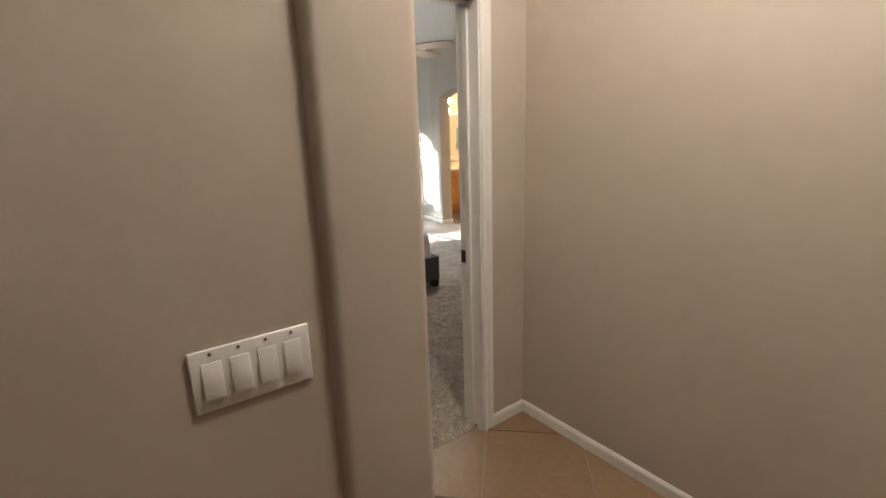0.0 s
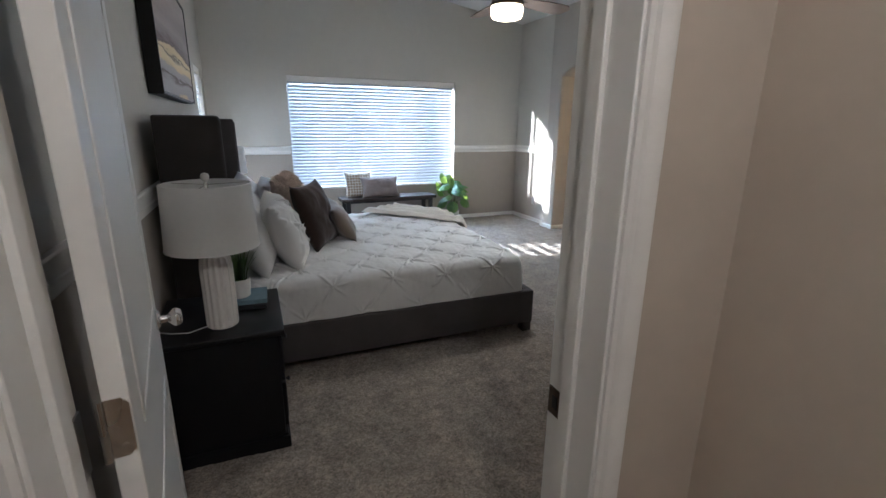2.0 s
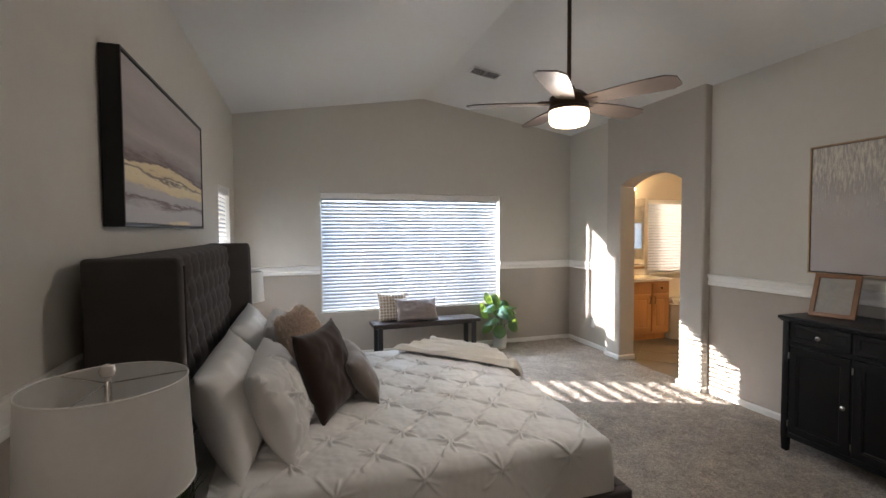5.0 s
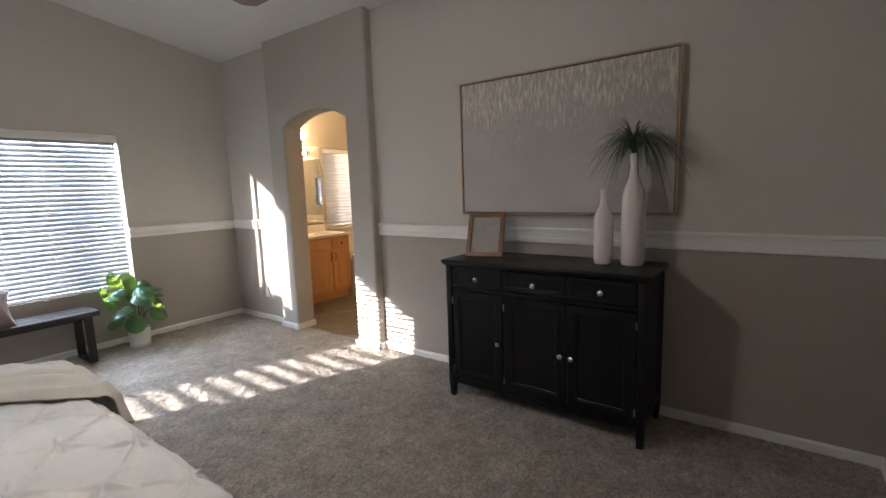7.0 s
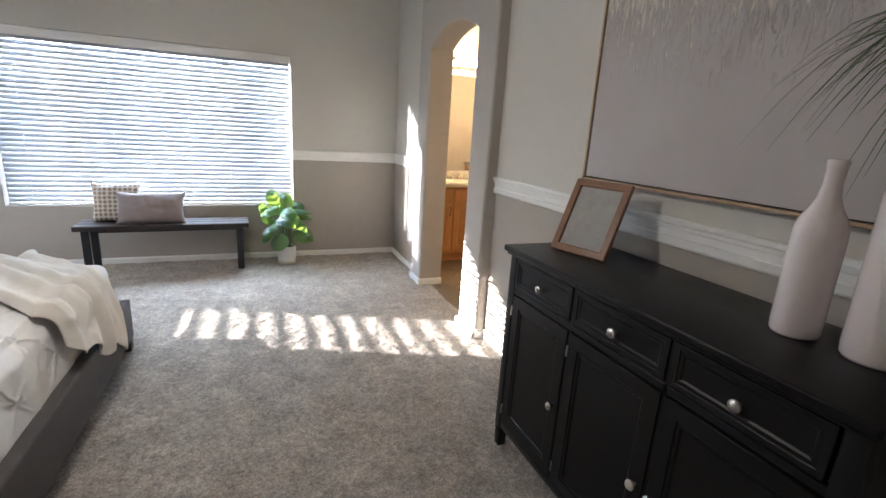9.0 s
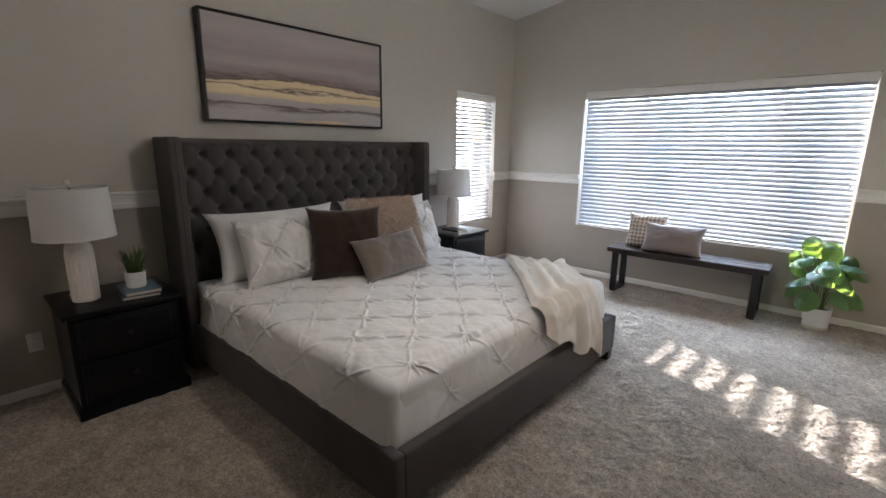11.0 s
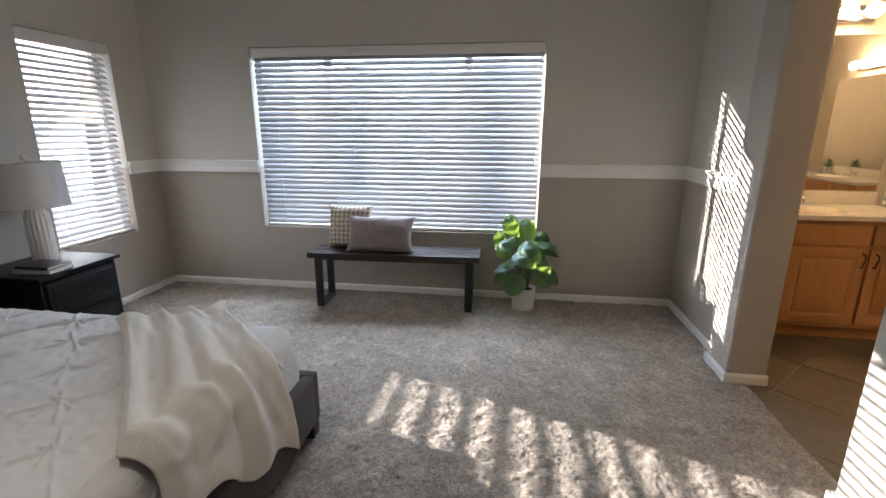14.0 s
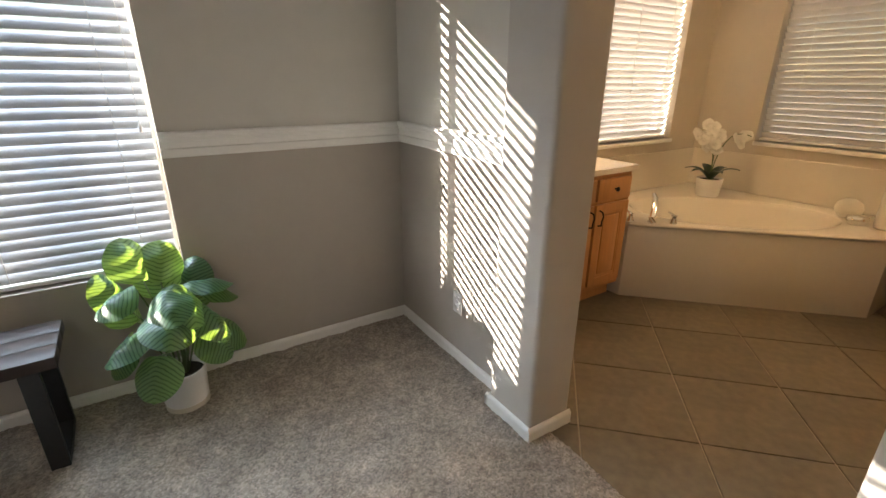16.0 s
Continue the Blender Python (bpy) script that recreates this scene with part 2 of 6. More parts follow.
def leaf_material():
    """Round green leaf with pale bands that run from the midrib to the rim."""
    m, t, b = nodes_of("striped_leaf")
    L = t.links.new
    co = t.nodes.new("ShaderNodeTexCoord")
    sp = t.nodes.new("ShaderNodeSeparateXYZ")
    L(co.outputs["Object"], sp.inputs[0])
    ab = t.nodes.new("ShaderNodeMath")
    ab.operation = "ABSOLUTE"
    L(sp.outputs["X"], ab.inputs[0])
    bend = t.nodes.new("ShaderNodeMath")
    bend.operation = "POWER"
    bend.inputs[1].default_value = 1.35
    L(ab.outputs[0], bend.inputs[0])
    ma = t.nodes.new("ShaderNodeMath")
    ma.operation = "MULTIPLY_ADD"
    ma.inputs[1].default_value = -1.5
    L(bend.outputs[0], ma.inputs[0])
    L(sp.outputs["Y"], ma.inputs[2])
    wav = t.nodes.new("ShaderNodeTexNoise")
    wav.inputs["Scale"].default_value = 22.0
    L(co.outputs["Object"], wav.inputs["Vector"])
    wob = t.nodes.new("ShaderNodeMath")
    wob.operation = "MULTIPLY_ADD"
    wob.inputs[1].default_value = 0.016
    L(wav.outputs[0], wob.inputs[0])
    L(ma.outputs[0], wob.inputs[2])
    si = t.nodes.new("ShaderNodeMath")
    si.operation = "MULTIPLY"
    si.inputs[1].default_value = 330.0
    L(wob.outputs[0], si.inputs[0])
    sn = t.nodes.new("ShaderNodeMath")
    sn.operation = "SINE"
    L(si.outputs[0], sn.inputs[0])
    cr = t.nodes.new("ShaderNodeValToRGB")
    cr.color_ramp.elements[0].position, cr.color_ramp.elements[0].color = 0.10, (0.012, 0.042, 0.026, 1)
    cr.color_ramp.elements[1].position, cr.color_ramp.elements[1].color = 0.62, (0.045, 0.115, 0.072, 1)
    mr = t.nodes.new("ShaderNodeMapRange")
    mr.inputs["From Min"].default_value = -1.0
    L(sn.outputs[0], mr.inputs["Value"])
    L(mr.outputs[0], cr.inputs["Fac"])
    L(cr.outputs[0], b.inputs["Base Color"])
    b.inputs["Roughness"].default_value = 0.38
    tr = t.nodes.new("ShaderNodeBsdfTranslucent")
    c2 = t.nodes.new("ShaderNodeValToRGB")
    c2.color_ramp.elements[0].position, c2.color_ramp.elements[0].color = 0.04, (0.22, 0.42, 0.03, 1)
    c2.color_ramp.elements[1].position, c2.color_ramp.elements[1].color = 0.22, (0.60, 0.85, 0.12, 1)
    L(mr.outputs[0], c2.inputs["Fac"])
    L(c2.outputs[0], tr.inputs["Color"])
    mx = t.nodes.new("ShaderNodeMixShader")
    mx.inputs[0].default_value = 0.27
    L(b.outputs[0], mx.inputs[1])
    L(tr.outputs[0], mx.inputs[2])
    L(mx.outputs[0], t.nodes["Material Output"].inputs["Surface"])
    return m


LEAF = leaf_material()

# ---- building helpers ----


def obj(name, bm, material, parent=None, label="", category="", group="", kind="", smooth=False, m=None):
    me = bpy.data.meshes.new(name)
    bmesh.ops.recalc_face_normals(bm, faces=bm.faces)
    bm.to_mesh(me)
    bm.free()
    if smooth:
        me.polygons.foreach_set("use_smooth", [True] * len(me.polygons))
        if smooth != "all":
            me.set_sharp_from_angle(angle=radians(38))
    me.materials.append(material)
    ob = new(name, me)
    if parent is not None:
        ob.parent = parent
    if m is not None:
        ob.matrix_basis = m
    return tagged(ob, label, category, group, kind)


def part(name, bm, material, parent, label="", smooth=True, m=None):
    return obj(name, bm, material, parent, label, smooth=smooth, m=m)


def same(name, source, parent, m):
    """Another object on the same mesh."""
    ob = new(name, source.data)
    ob.parent = parent
    ob.matrix_basis = m
    return ob


def thing(name, m, label, category, group=""):
    ob = new(name)
    ob.empty_display_size = 0.1
    ob.matrix_basis = m
    return tagged(ob, label, category, group)


def struct(name, bm, material, label="", smooth=False):
    return obj(name, bm, material, None, label, "", "", "structure", smooth)


def add_box(bm, lo, hi):
    r = bmesh.ops.create_cube(bm, size=1.0, matrix=Matrix.Translation([(a + b) / 2 for a, b in zip(lo, hi)]) @ Matrix.Diagonal([b - a for a, b in zip(lo, hi)] + [1]))
    return r["verts"]


def box(lo, hi, bevel=0.0, seg=2):
    bm = bmesh.new()
    add_box(bm, lo, hi)
    if bevel:
        bmesh.ops.bevel(bm, geom=bm.edges[:], offset=bevel, segments=seg, profile=0.5, affect="EDGES")
    return bm


def boxes(items, bevel=0.0, seg=2):
    bm = bmesh.new()
    for lo, hi in items:
        b = box(lo, hi, bevel, seg)
        me = bpy.data.meshes.new("tmp")
        b.to_mesh(me)
        b.free()
        bm.from_mesh(me)
        bpy.data.meshes.remove(me)
    return bm


def merge(*bms):
    bm = bmesh.new()
    for b in bms:
        me = bpy.data.meshes.new("tmp")
        b.to_mesh(me)
        b.free()
        bm.from_mesh(me)
        bpy.data.meshes.remove(me)
    return bm


def moved(bm, m):
    bmesh.ops.transform(bm, matrix=m, verts=bm.verts)
    return bm


def prism(outline, axis, a, b, bevel=0.0, seg=2):
    """An outline of (u, v) pushed from a to b along x, y or z."""
    bm = bmesh.new()

    def at(u, v, w):
        return {"x": (w, u, v), "y": (u, w, v), "z": (u, v, w)}[axis]
    lo = [bm.verts.new(at(u, v, a)) for u, v in outline]
    hi = [bm.verts.new(at(u, v, b)) for u, v in outline]
    bm.faces.new(lo[::-1])
    bm.faces.new(hi)
    for i in range(len(outline)):
        j = (i + 1) % len(outline)
        bm.faces.new((lo[i], lo[j], hi[j], hi[i]))
    bmesh.ops.recalc_face_normals(bm, faces=bm.faces)
    if bevel:
        bmesh.ops.bevel(bm, geom=bm.edges[:], offset=bevel, segments=seg, profile=0.5, affect="EDGES")
    return bm


def lathe(profile, seg=28, flute=0, depth=0.0, band=(0, 1)):
    """A turned shape from (radius, height) pairs; flute: grooves round it between two heights."""
    bm = bmesh.new()
    rings = []
    for r, z in profile:
        ring = []
        for i in range(seg):
            a = 2 * math.pi * i / seg
            rr = r
            if flute and band[0] < z < band[1]:
                rr = r * (1 - depth * (0.5 - 0.5 * math.cos(a * flute)))
            ring.append(bm.verts.new((rr * math.cos(a), rr * math.sin(a), z)))
        rings.append(ring)
    for p, q in zip(rings, rings[1:]):
        for i in range(seg):
            bm.faces.new((p[i], p[(i + 1) % seg], q[(i + 1) % seg], q[i]))
    if profile[0][0] > 1e-4:
        bm.faces.new(rings[0][::-1])
    if profile[-1][0] > 1e-4:
        bm.faces.new(rings[-1])
    bmesh.ops.remove_doubles(bm, verts=bm.verts, dist=1e-5)
    return bm


def tube(points, radius, seg=8):
    """A round bar along points; radius: one or one per point."""
    bm = bmesh.new()
    pts = [Vector(p) for p in points]
    rad = radius if isinstance(radius, (list, tuple)) else [radius] * len(pts)
    rings = []
    up = Vector((0.013, 0.021, 1))
    for i, p in enumerate(pts):
        d = (pts[min(i + 1, len(pts) - 1)] - pts[max(i - 1, 0)]).normalized()
        s = d.cross(up)
        if s.length < 0.05:
            s = d.cross(Vector((1, 0.1, 0)))
        s.normalize()
        u = s.cross(d)
        rings.append([bm.verts.new(p + rad[i] * (math.cos(2 * math.pi * k / seg) * s + math.sin(2 * math.pi * k / seg) * u)) for k in range(seg)])
    for p, q in zip(rings, rings[1:]):
        for k in range(seg):
            bm.faces.new((p[k], p[(k + 1) % seg], q[(k + 1) % seg], q[k]))
    bm.faces.new(rings[0][::-1])
    bm.faces.new(rings[-1])
    return bm


def sheet(nu, nv, fn, thick=0.0):
    """A surface fn(u, v), u and v from 0 to 1."""
    bm = bmesh.new()
    g = [[bm.verts.new(fn(i / nu, j / nv)) for j in range(nv + 1)] for i in range(nu + 1)]
    for i in range(nu):
        for j in range(nv):
            bm.faces.new((g[i][j], g[i + 1][j], g[i + 1][j + 1], g[i][j + 1]))
    if thick:
        bmesh.ops.recalc_face_normals(bm, faces=bm.faces)
        bmesh.ops.solidify(bm, geom=bm.faces[:], thickness=thick)
    return bm


def pillow(w, h, t, wr=0.004, seed=0, nx=30, ny=24, pinch=0.06, ear=0.03):
    """A stuffed cushion, w by h, lying in xy, t thick, with drawn-in sides and pointed corners."""
    bm = bmesh.new()
    tops, bots = {}, {}
    for i in range(nx + 1):
        for j in range(ny + 1):
            u, v = 2 * i / nx - 1, 2 * j / ny - 1
            k = 1 - pinch * (1 - abs(v) ** 1.5) * abs(u) ** 3
            k2 = 1 - pinch * (1 - abs(u) ** 1.5) * abs(v) ** 3
            e = ear * (abs(u * v)) ** 6
            x, y = u * (k + e) * w / 2, v * (k2 + e) * h / 2
            edge = max(0.0, (1 - abs(u) ** 2.8)) ** 0.46 * max(0.0, (1 - abs(v) ** 2.8)) ** 0.46
            nz = noise.noise((x * 9 + seed * 7.3, y * 9, seed)) * wr * 1.6 + noise.noise((x * 26, y * 26 + seed * 3.1, seed)) * wr * 0.7
            z = t / 2 * edge
            rim = i in (0, nx) or j in (0, ny)
            tops[i, j] = bm.verts.new((x, y, z + nz * (0 if rim else 1) * (0.3 + edge)))
            bots[i, j] = tops[i, j] if rim else bm.verts.new((x, y, -z))
    for i in range(nx):
        for j in range(ny):
            bm.faces.new((tops[i, j], tops[i + 1, j], tops[i + 1, j + 1], tops[i, j + 1]))
            bm.faces.new((bots[i, j], bots[i, j + 1], bots[i + 1, j + 1], bots[i + 1, j]))
    return bm


def run(profile, p0, p1, inward):
    """A moulding: (proud, height) outline along the line p0-p1, standing off towards inward."""
    p0, p1, n = Vector((*p0, 0)), Vector((*p1, 0)), Vector((*inward, 0))
    bm = bmesh.new()
    a = [bm.verts.new(p0 + n * d + Vector((0, 0, z))) for d, z in profile]
    b = [bm.verts.new(p1 + n * d + Vector((0, 0, z))) for d, z in profile]
    bm.faces.new(a)
    bm.faces.new(b[::-1])
    for i in range(len(a)):
        j = (i + 1) % len(a)
        bm.faces.new((a[i], b[i], b[j], a[j]))
    return bm


def ring(x0, x1, z0, z1, w, y0, y1, bevel=0.0015):
    """A rectangular frame in xz, w wide, from y0 to y1 deep, as one piece."""
    bm = bmesh.new()
    loops = []
    for y in (y0, y1):
        for d in (0.0, w):
            loops.append([bm.verts.new((x, y, z)) for x, z in ((x0 + d, z0 + d), (x1 - d, z0 + d), (x1 - d, z1 - d), (x0 + d, z1 - d))])
    a, b, c, d = loops
    for i in range(4):
        j = (i + 1) % 4
        for p, q in ((a, b), (c, d), (a, c), (b, d)):
            bm.faces.new((p[i], p[j], q[j], q[i]))
    bmesh.ops.recalc_face_normals(bm, faces=bm.faces)
    if bevel:
        bmesh.ops.bevel(bm, geom=[e for e in bm.edges if len(e.link_faces) == 2 and e.calc_face_angle() > 0.1], offset=bevel, segments=1, affect="EDGES")
    return bm


def sunk_panel(x0, x1, z0, z1, ya, yb, e):
    """A panel with a raised border at ya and a field at yb, as one piece."""
    bm = bmesh.new()
    rows = []
    for d, y in ((0.0, ya), (e, ya), (e + 0.006, yb), (e + 0.02, yb)):
        rows.append([bm.verts.new((x, y, z)) for x, z in ((x0 + d, z0 + d), (x1 - d, z0 + d), (x1 - d, z1 - d), (x0 + d, z1 - d))])
    for p, q in zip(rows, rows[1:]):
        for i in range(4):
            bm.faces.new((p[i], p[(i + 1) % 4], q[(i + 1) % 4], q[i]))
    bm.faces.new(rows[-1])
    return bm

# ---- the structure ----
XW, XE, YN, YS = 0.235, 4.785, 7.10, 1.11      # bedroom: west, east, north, south faces
XE2 = 4.93                                     # far face of the east wall
EAVE, RIDGE, XR = 2.985, 3.345, 2.556
BX, BY0 = 7.70, 3.60                           # bathroom: east and south faces


def panel(axis, c0, c1, u0, u1, z0, z1, holes=()):
    """A wall from c0 to c1 across, u0 to u1 along, with rectangular holes (u0, u1, z0, z1)."""
    us = sorted({u0, u1, *[h[i] for h in holes for i in (0, 1) if u0 < h[i] < u1]})
    zs = sorted({z0, z1, *[h[i] for h in holes for i in (2, 3) if z0 < h[i] < z1]})
    bm = bmesh.new()
    for a, b in zip(us, us[1:]):
        for c, d in zip(zs, zs[1:]):
            if any(h[0] <= a and b <= h[1] and h[2] <= c and d <= h[3] for h in holes):
                continue
            if axis == "x":
                add_box(bm, (c0, a, c), (c1, b, d))
            else:
                add_box(bm, (a, c0, c), (b, c1, d))
    return bm


ZM = 1.115
NWIN = (1.216, 3.655, 0.575, 2.092)
WWIN = (6.03, 6.75, 0.576, 2.077)
BWIN = (6.20, 7.31, 0.93, 2.085)               # bathroom, north
BWIN2 = (5.20, 6.62, 0.93, 2.085)              # bathroom, east
DOOR = (0.455, 1.270, 0.0, 2.04)
DOORHOLE = (0.435, 1.290, -0.05, 2.06)
struct("wall_north", panel("y", YN, YN + 0.17, 0.06, XE2, ZM, 3.6, [NWIN]), WALL)
struct("wall_north_dado", panel("y", YN, YN + 0.17, 0.06, XE2, -0.05, ZM, [NWIN]), DADO)
struct("wall_west", panel("x", 0.06, XW, 0.97, YN, ZM, 3.6, [WWIN]), WALL)
struct("wall_west_dado", panel("x", 0.06, XW, 0.97, YN, -0.05, ZM, [WWIN]), DADO)
struct("wall_south", panel("y", 1.04, YS, XW, XE2, ZM, 3.6, [DOORHOLE]), WALL)
struct("wall_south_dado", panel("y", 1.04, YS, XW, XE2, -0.05, ZM, [DOORHOLE]), DADO)
# east of the door the wall stands forward
YJ, XJ = 1.275, 1.9
struct("wall_south_forward", panel("y", YS, YJ, XJ, XE, ZM, 3.6), WALL)
struct("wall_south_forward_dado", panel("y", YS, YJ, XJ, XE, -0.05, ZM), DADO)
struct("wall_south_hall_side", panel("y", 0.97, 1.04, 0.06, XE2, -0.05, 3.0, [DOORHOLE]), HALLWALL)
for name, y0, y1 in (("wall_east", YS, 4.67), ("wall_east_corner", 6.14, YN)):
    struct(name, panel("x", XE, XE2 - 0.02, y0, y1, ZM, 3.6), WALL)
    struct(name + "_dado", panel("x", XE, XE2 - 0.02, y0, y1, -0.05, ZM), DADO)
    struct(name + "_bath_side", panel("x", XE2 - 0.02, XE2, y0, y1, -0.05, 3.0), BATHWALL)


def arch_wall():
    y0, y1, spring, rise = 4.96, 5.876, 2.13, 0.118
    half = (y1 - y0) / 2
    rad = (half * half + rise * rise) / (2 * rise)
    c, zc = (y0 + y1) / 2, spring + rise - rad
    a = math.asin(half / rad)
    arc = [(c - rad * math.sin(a * k), zc + rad * math.cos(a * k)) for k in [1 - 2 * i / 18 for i in range(19)]]
    outline = [(4.67, -0.05), (y0, -0.05), *arc, (y1, -0.05), (6.14, -0.05), (6.14, 3.6), (4.67, 3.6)]
    bm = prism(outline, "x", 4.705, XE2)
    edges = []
    for e in bm.edges:
        p, q = (v.co for v in e.verts)
        if abs(p.x - q.x) > 1e-4:
            continue
        inner = all(y0 - 1e-4 <= v.y <= y1 + 1e-4 for v in (p, q)) and max(p.z, q.z) > 0
        outer = p.x < 4.8 and abs(p.y - q.y) < 1e-4 and (abs(p.y - 4.67) < 1e-4 or abs(p.y - 6.14) < 1e-4)
        if inner or outer:
            edges.append(e)
    bmesh.ops.bevel(bm, geom=edges, offset=0.022, segments=5, profile=0.5, affect="EDGES")
    return bm


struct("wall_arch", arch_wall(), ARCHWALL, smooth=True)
# vaulted ceiling: two slopes that meet in a ridge
k = (RIDGE - EAVE) / (XR - XW)
struct("ceiling", prism([(XW - 0.1, EAVE - 0.1 * k), (XR, RIDGE), (XE + 0.1, EAVE - 0.1 * k), (XE + 0.1, EAVE + 0.1), (XR, RIDGE + 0.12), (XW - 0.1, EAVE + 0.1)], "y", 1.02, YN + 0.1), CEIL)
# bathroom shell
BH = 2.74
struct("wall_bath_north", panel("y", YN, YN + 0.17, XE2, BX + 0.17, -0.05, 3.0, [BWIN]), BATHWALL)
struct("wall_bath_east", panel("x", BX, BX + 0.17, BY0 - 0.1, YN, -0.05, 3.0, [BWIN2]), BATHWALL)
struct("wall_bath_south", panel("y", BY0 - 0.12, BY0, XE2, BX, -0.05, 3.0), BATHWALL)
struct("ceiling_bath", box((XE2, BY0 - 0.1, BH), (BX + 0.1, YN + 0.1, BH + 0.1)), CEIL)
# hall
HX = 1.565
struct("wall_hall_east", panel("x", HX, HX + 0.12, -3.2, 0.97, -0.05, 2.9), HALLWALL)
struct("wall_hall_switch", panel("y", 0.215, 0.97, -2.6, 0.20, -0.05, 2.9), HALLWALL)


def bullnose_end():
    bm = box((0.20, 0.19, -0.05), (0.437, 0.40, 2.9))
    es = [e for e in bm.edges if abs(e.verts[0].co.z - e.verts[1].co.z) > 1 and (e.verts[0].co.y < 0.3 or e.verts[0].co.x > 0.3)]
    bmesh.ops.bevel(bm, geom=es, offset=0.028, segments=6, profile=0.5, affect="EDGES")
    return bm


struct("wall_hall_end", bullnose_end(), HALLWALL, smooth=True)
struct("wall_hall_south", panel("y", -3.3, -3.2, -2.7, HX + 0.12, -0.05, 2.9), HALLWALL)
struct("wall_hall_west", panel("x", -2.7, -2.6, -3.2, 0.97, -0.05, 2.9), HALLWALL)
struct("ceiling_hall", box((-2.7, -3.3, 2.74), (HX + 0.1, 0.99, 2.84)), CEIL)

# mouldings
RAIL = [(0, 1.063), (0.012, 1.063), (0.016, 1.072), (0.016, 1.098), (0.010, 1.102), (0.010, 1.128), (0.017, 1.132), (0.017, 1.146), (0.026, 1.152), (0.026, 1.164), (0.020, 1.170), (0, 1.170)]
BASE = [(0, -0.01), (0.014, -0.01), (0.014, 0.047), (0.010, 0.056), (0.004, 0.062), (0, 0.062)]


def chair_rail(p0, p1, n):
    struct("chair_rail", run(RAIL, p0, p1, n), TRIM, "white painted chair rail")


def baseboard(p0, p1, n):
    struct("baseboard", run(BASE, p0, p1, n), TRIM, "white painted baseboard")


for f in (chair_rail, baseboard):
    f((XE, YJ), (XE, 4.67), (-1, 0))
    f((XE, 6.14), (XE, YN), (-1, 0))
    f((XE, YJ), (XJ, YJ), (0, 1))
    f((XJ, YJ), (XJ, YS), (-1, 0))
    f((XJ, YS), (1.33, YS), (0, 1))
baseboard((XW, YN), (XE, YN), (0, -1))
chair_rail((XW, YN), (NWIN[0] - 0.004, YN), (0, -1))
chair_rail((NWIN[1] + 0.004, YN), (XE, YN), (0, -1))
baseboard((XW, YS), (XW, YN), (1, 0))
chair_rail((XW, YS), (XW, WWIN[0] - 0.004), (1, 0))
chair_rail((XW, WWIN[1] + 0.004), (XW, YN), (1, 0))
# round the arch piers
for y0, y1 in ((4.656, 4.96), (5.876, 6.154)):
    baseboard((4.705, y0), (4.705, y1), (-1, 0))
baseboard((4.691, 4.67), (XE, 4.67), (0, -1))
baseboard((4.691, 6.14), (XE, 6.14), (0, 1))
baseboard((4.691, 4.96), (XE2, 4.96), (0, 1))
baseboard((4.691, 5.876), (XE2, 5.876), (0, -1))
baseboard((HX, -3.2), (HX, 0.97), (-1, 0))
baseboard((1.33, 0.97), (HX, 0.97), (0, -1))

# door lining and casings
def door_frame():
    x0, x1, z = DOOR[0], DOOR[1], DOOR[3]
    lin = boxes([((x0 - 0.02, 0.965, -0.02), (x0, 1.115, z)), ((x1, 0.965, -0.02), (x1 + 0.02, 1.115, z)), ((x0 - 0.02, 0.965, z), (x1 + 0.02, 1.115, z + 0.02))], 0.002, 1)
    frame_ob = struct("door_frame", lin, DOORPAINT, "white painted door lining with casing", smooth=True)
    stop = boxes([((x0, 1.03, -0.02), (x0 + 0.012, 1.065, z)), ((x1 - 0.012, 1.03, -0.02), (x1, 1.065, z)), ((x0, 1.03, z - 0.012), (x1, 1.065, z))], 0.002, 1)
    part("door_stop", stop, DOORPAINT, frame_ob)
    prof = [(0.0, 0.0), (0.0, 0.012), (0.008, 0.016), (0.022, 0.013), (0.030, 0.017), (0.050, 0.019), (0.058, 0.015), (0.058, 0.0)]
    for side, y in ((-1, 0.97), (1, YS)):
        sides = []
        for x, s in ((x0 - 0.006, -1), (x1 + 0.006, 1)):
            sides.append(prism([(x + s * a, y + side * b) for a, b in prof], "z", -0.02, z + 0.06))
        sides.append(prism([(y + side * b, z + 0.006 + a) for a, b in prof], "x", x0 - 0.064, x1 + 0.064))
        for b in sides:
            part("casing", b, DOORPAINT, frame_ob)
    strike = boxes([((x1 - 0.0025, 1.072, 0.876), (x1 + 0.001, 1.112, 0.940))], 0.001, 1)
    s = part("strike_plate", strike, BRONZE, frame_ob, "dark bronze strike plate")
    part("strike_hole", box((x1 - 0.0032, 1.082, 0.893), (x1 - 0.002, 1.098, 0.923)), BLACKMETAL, s)
    return frame_ob


door_frame()


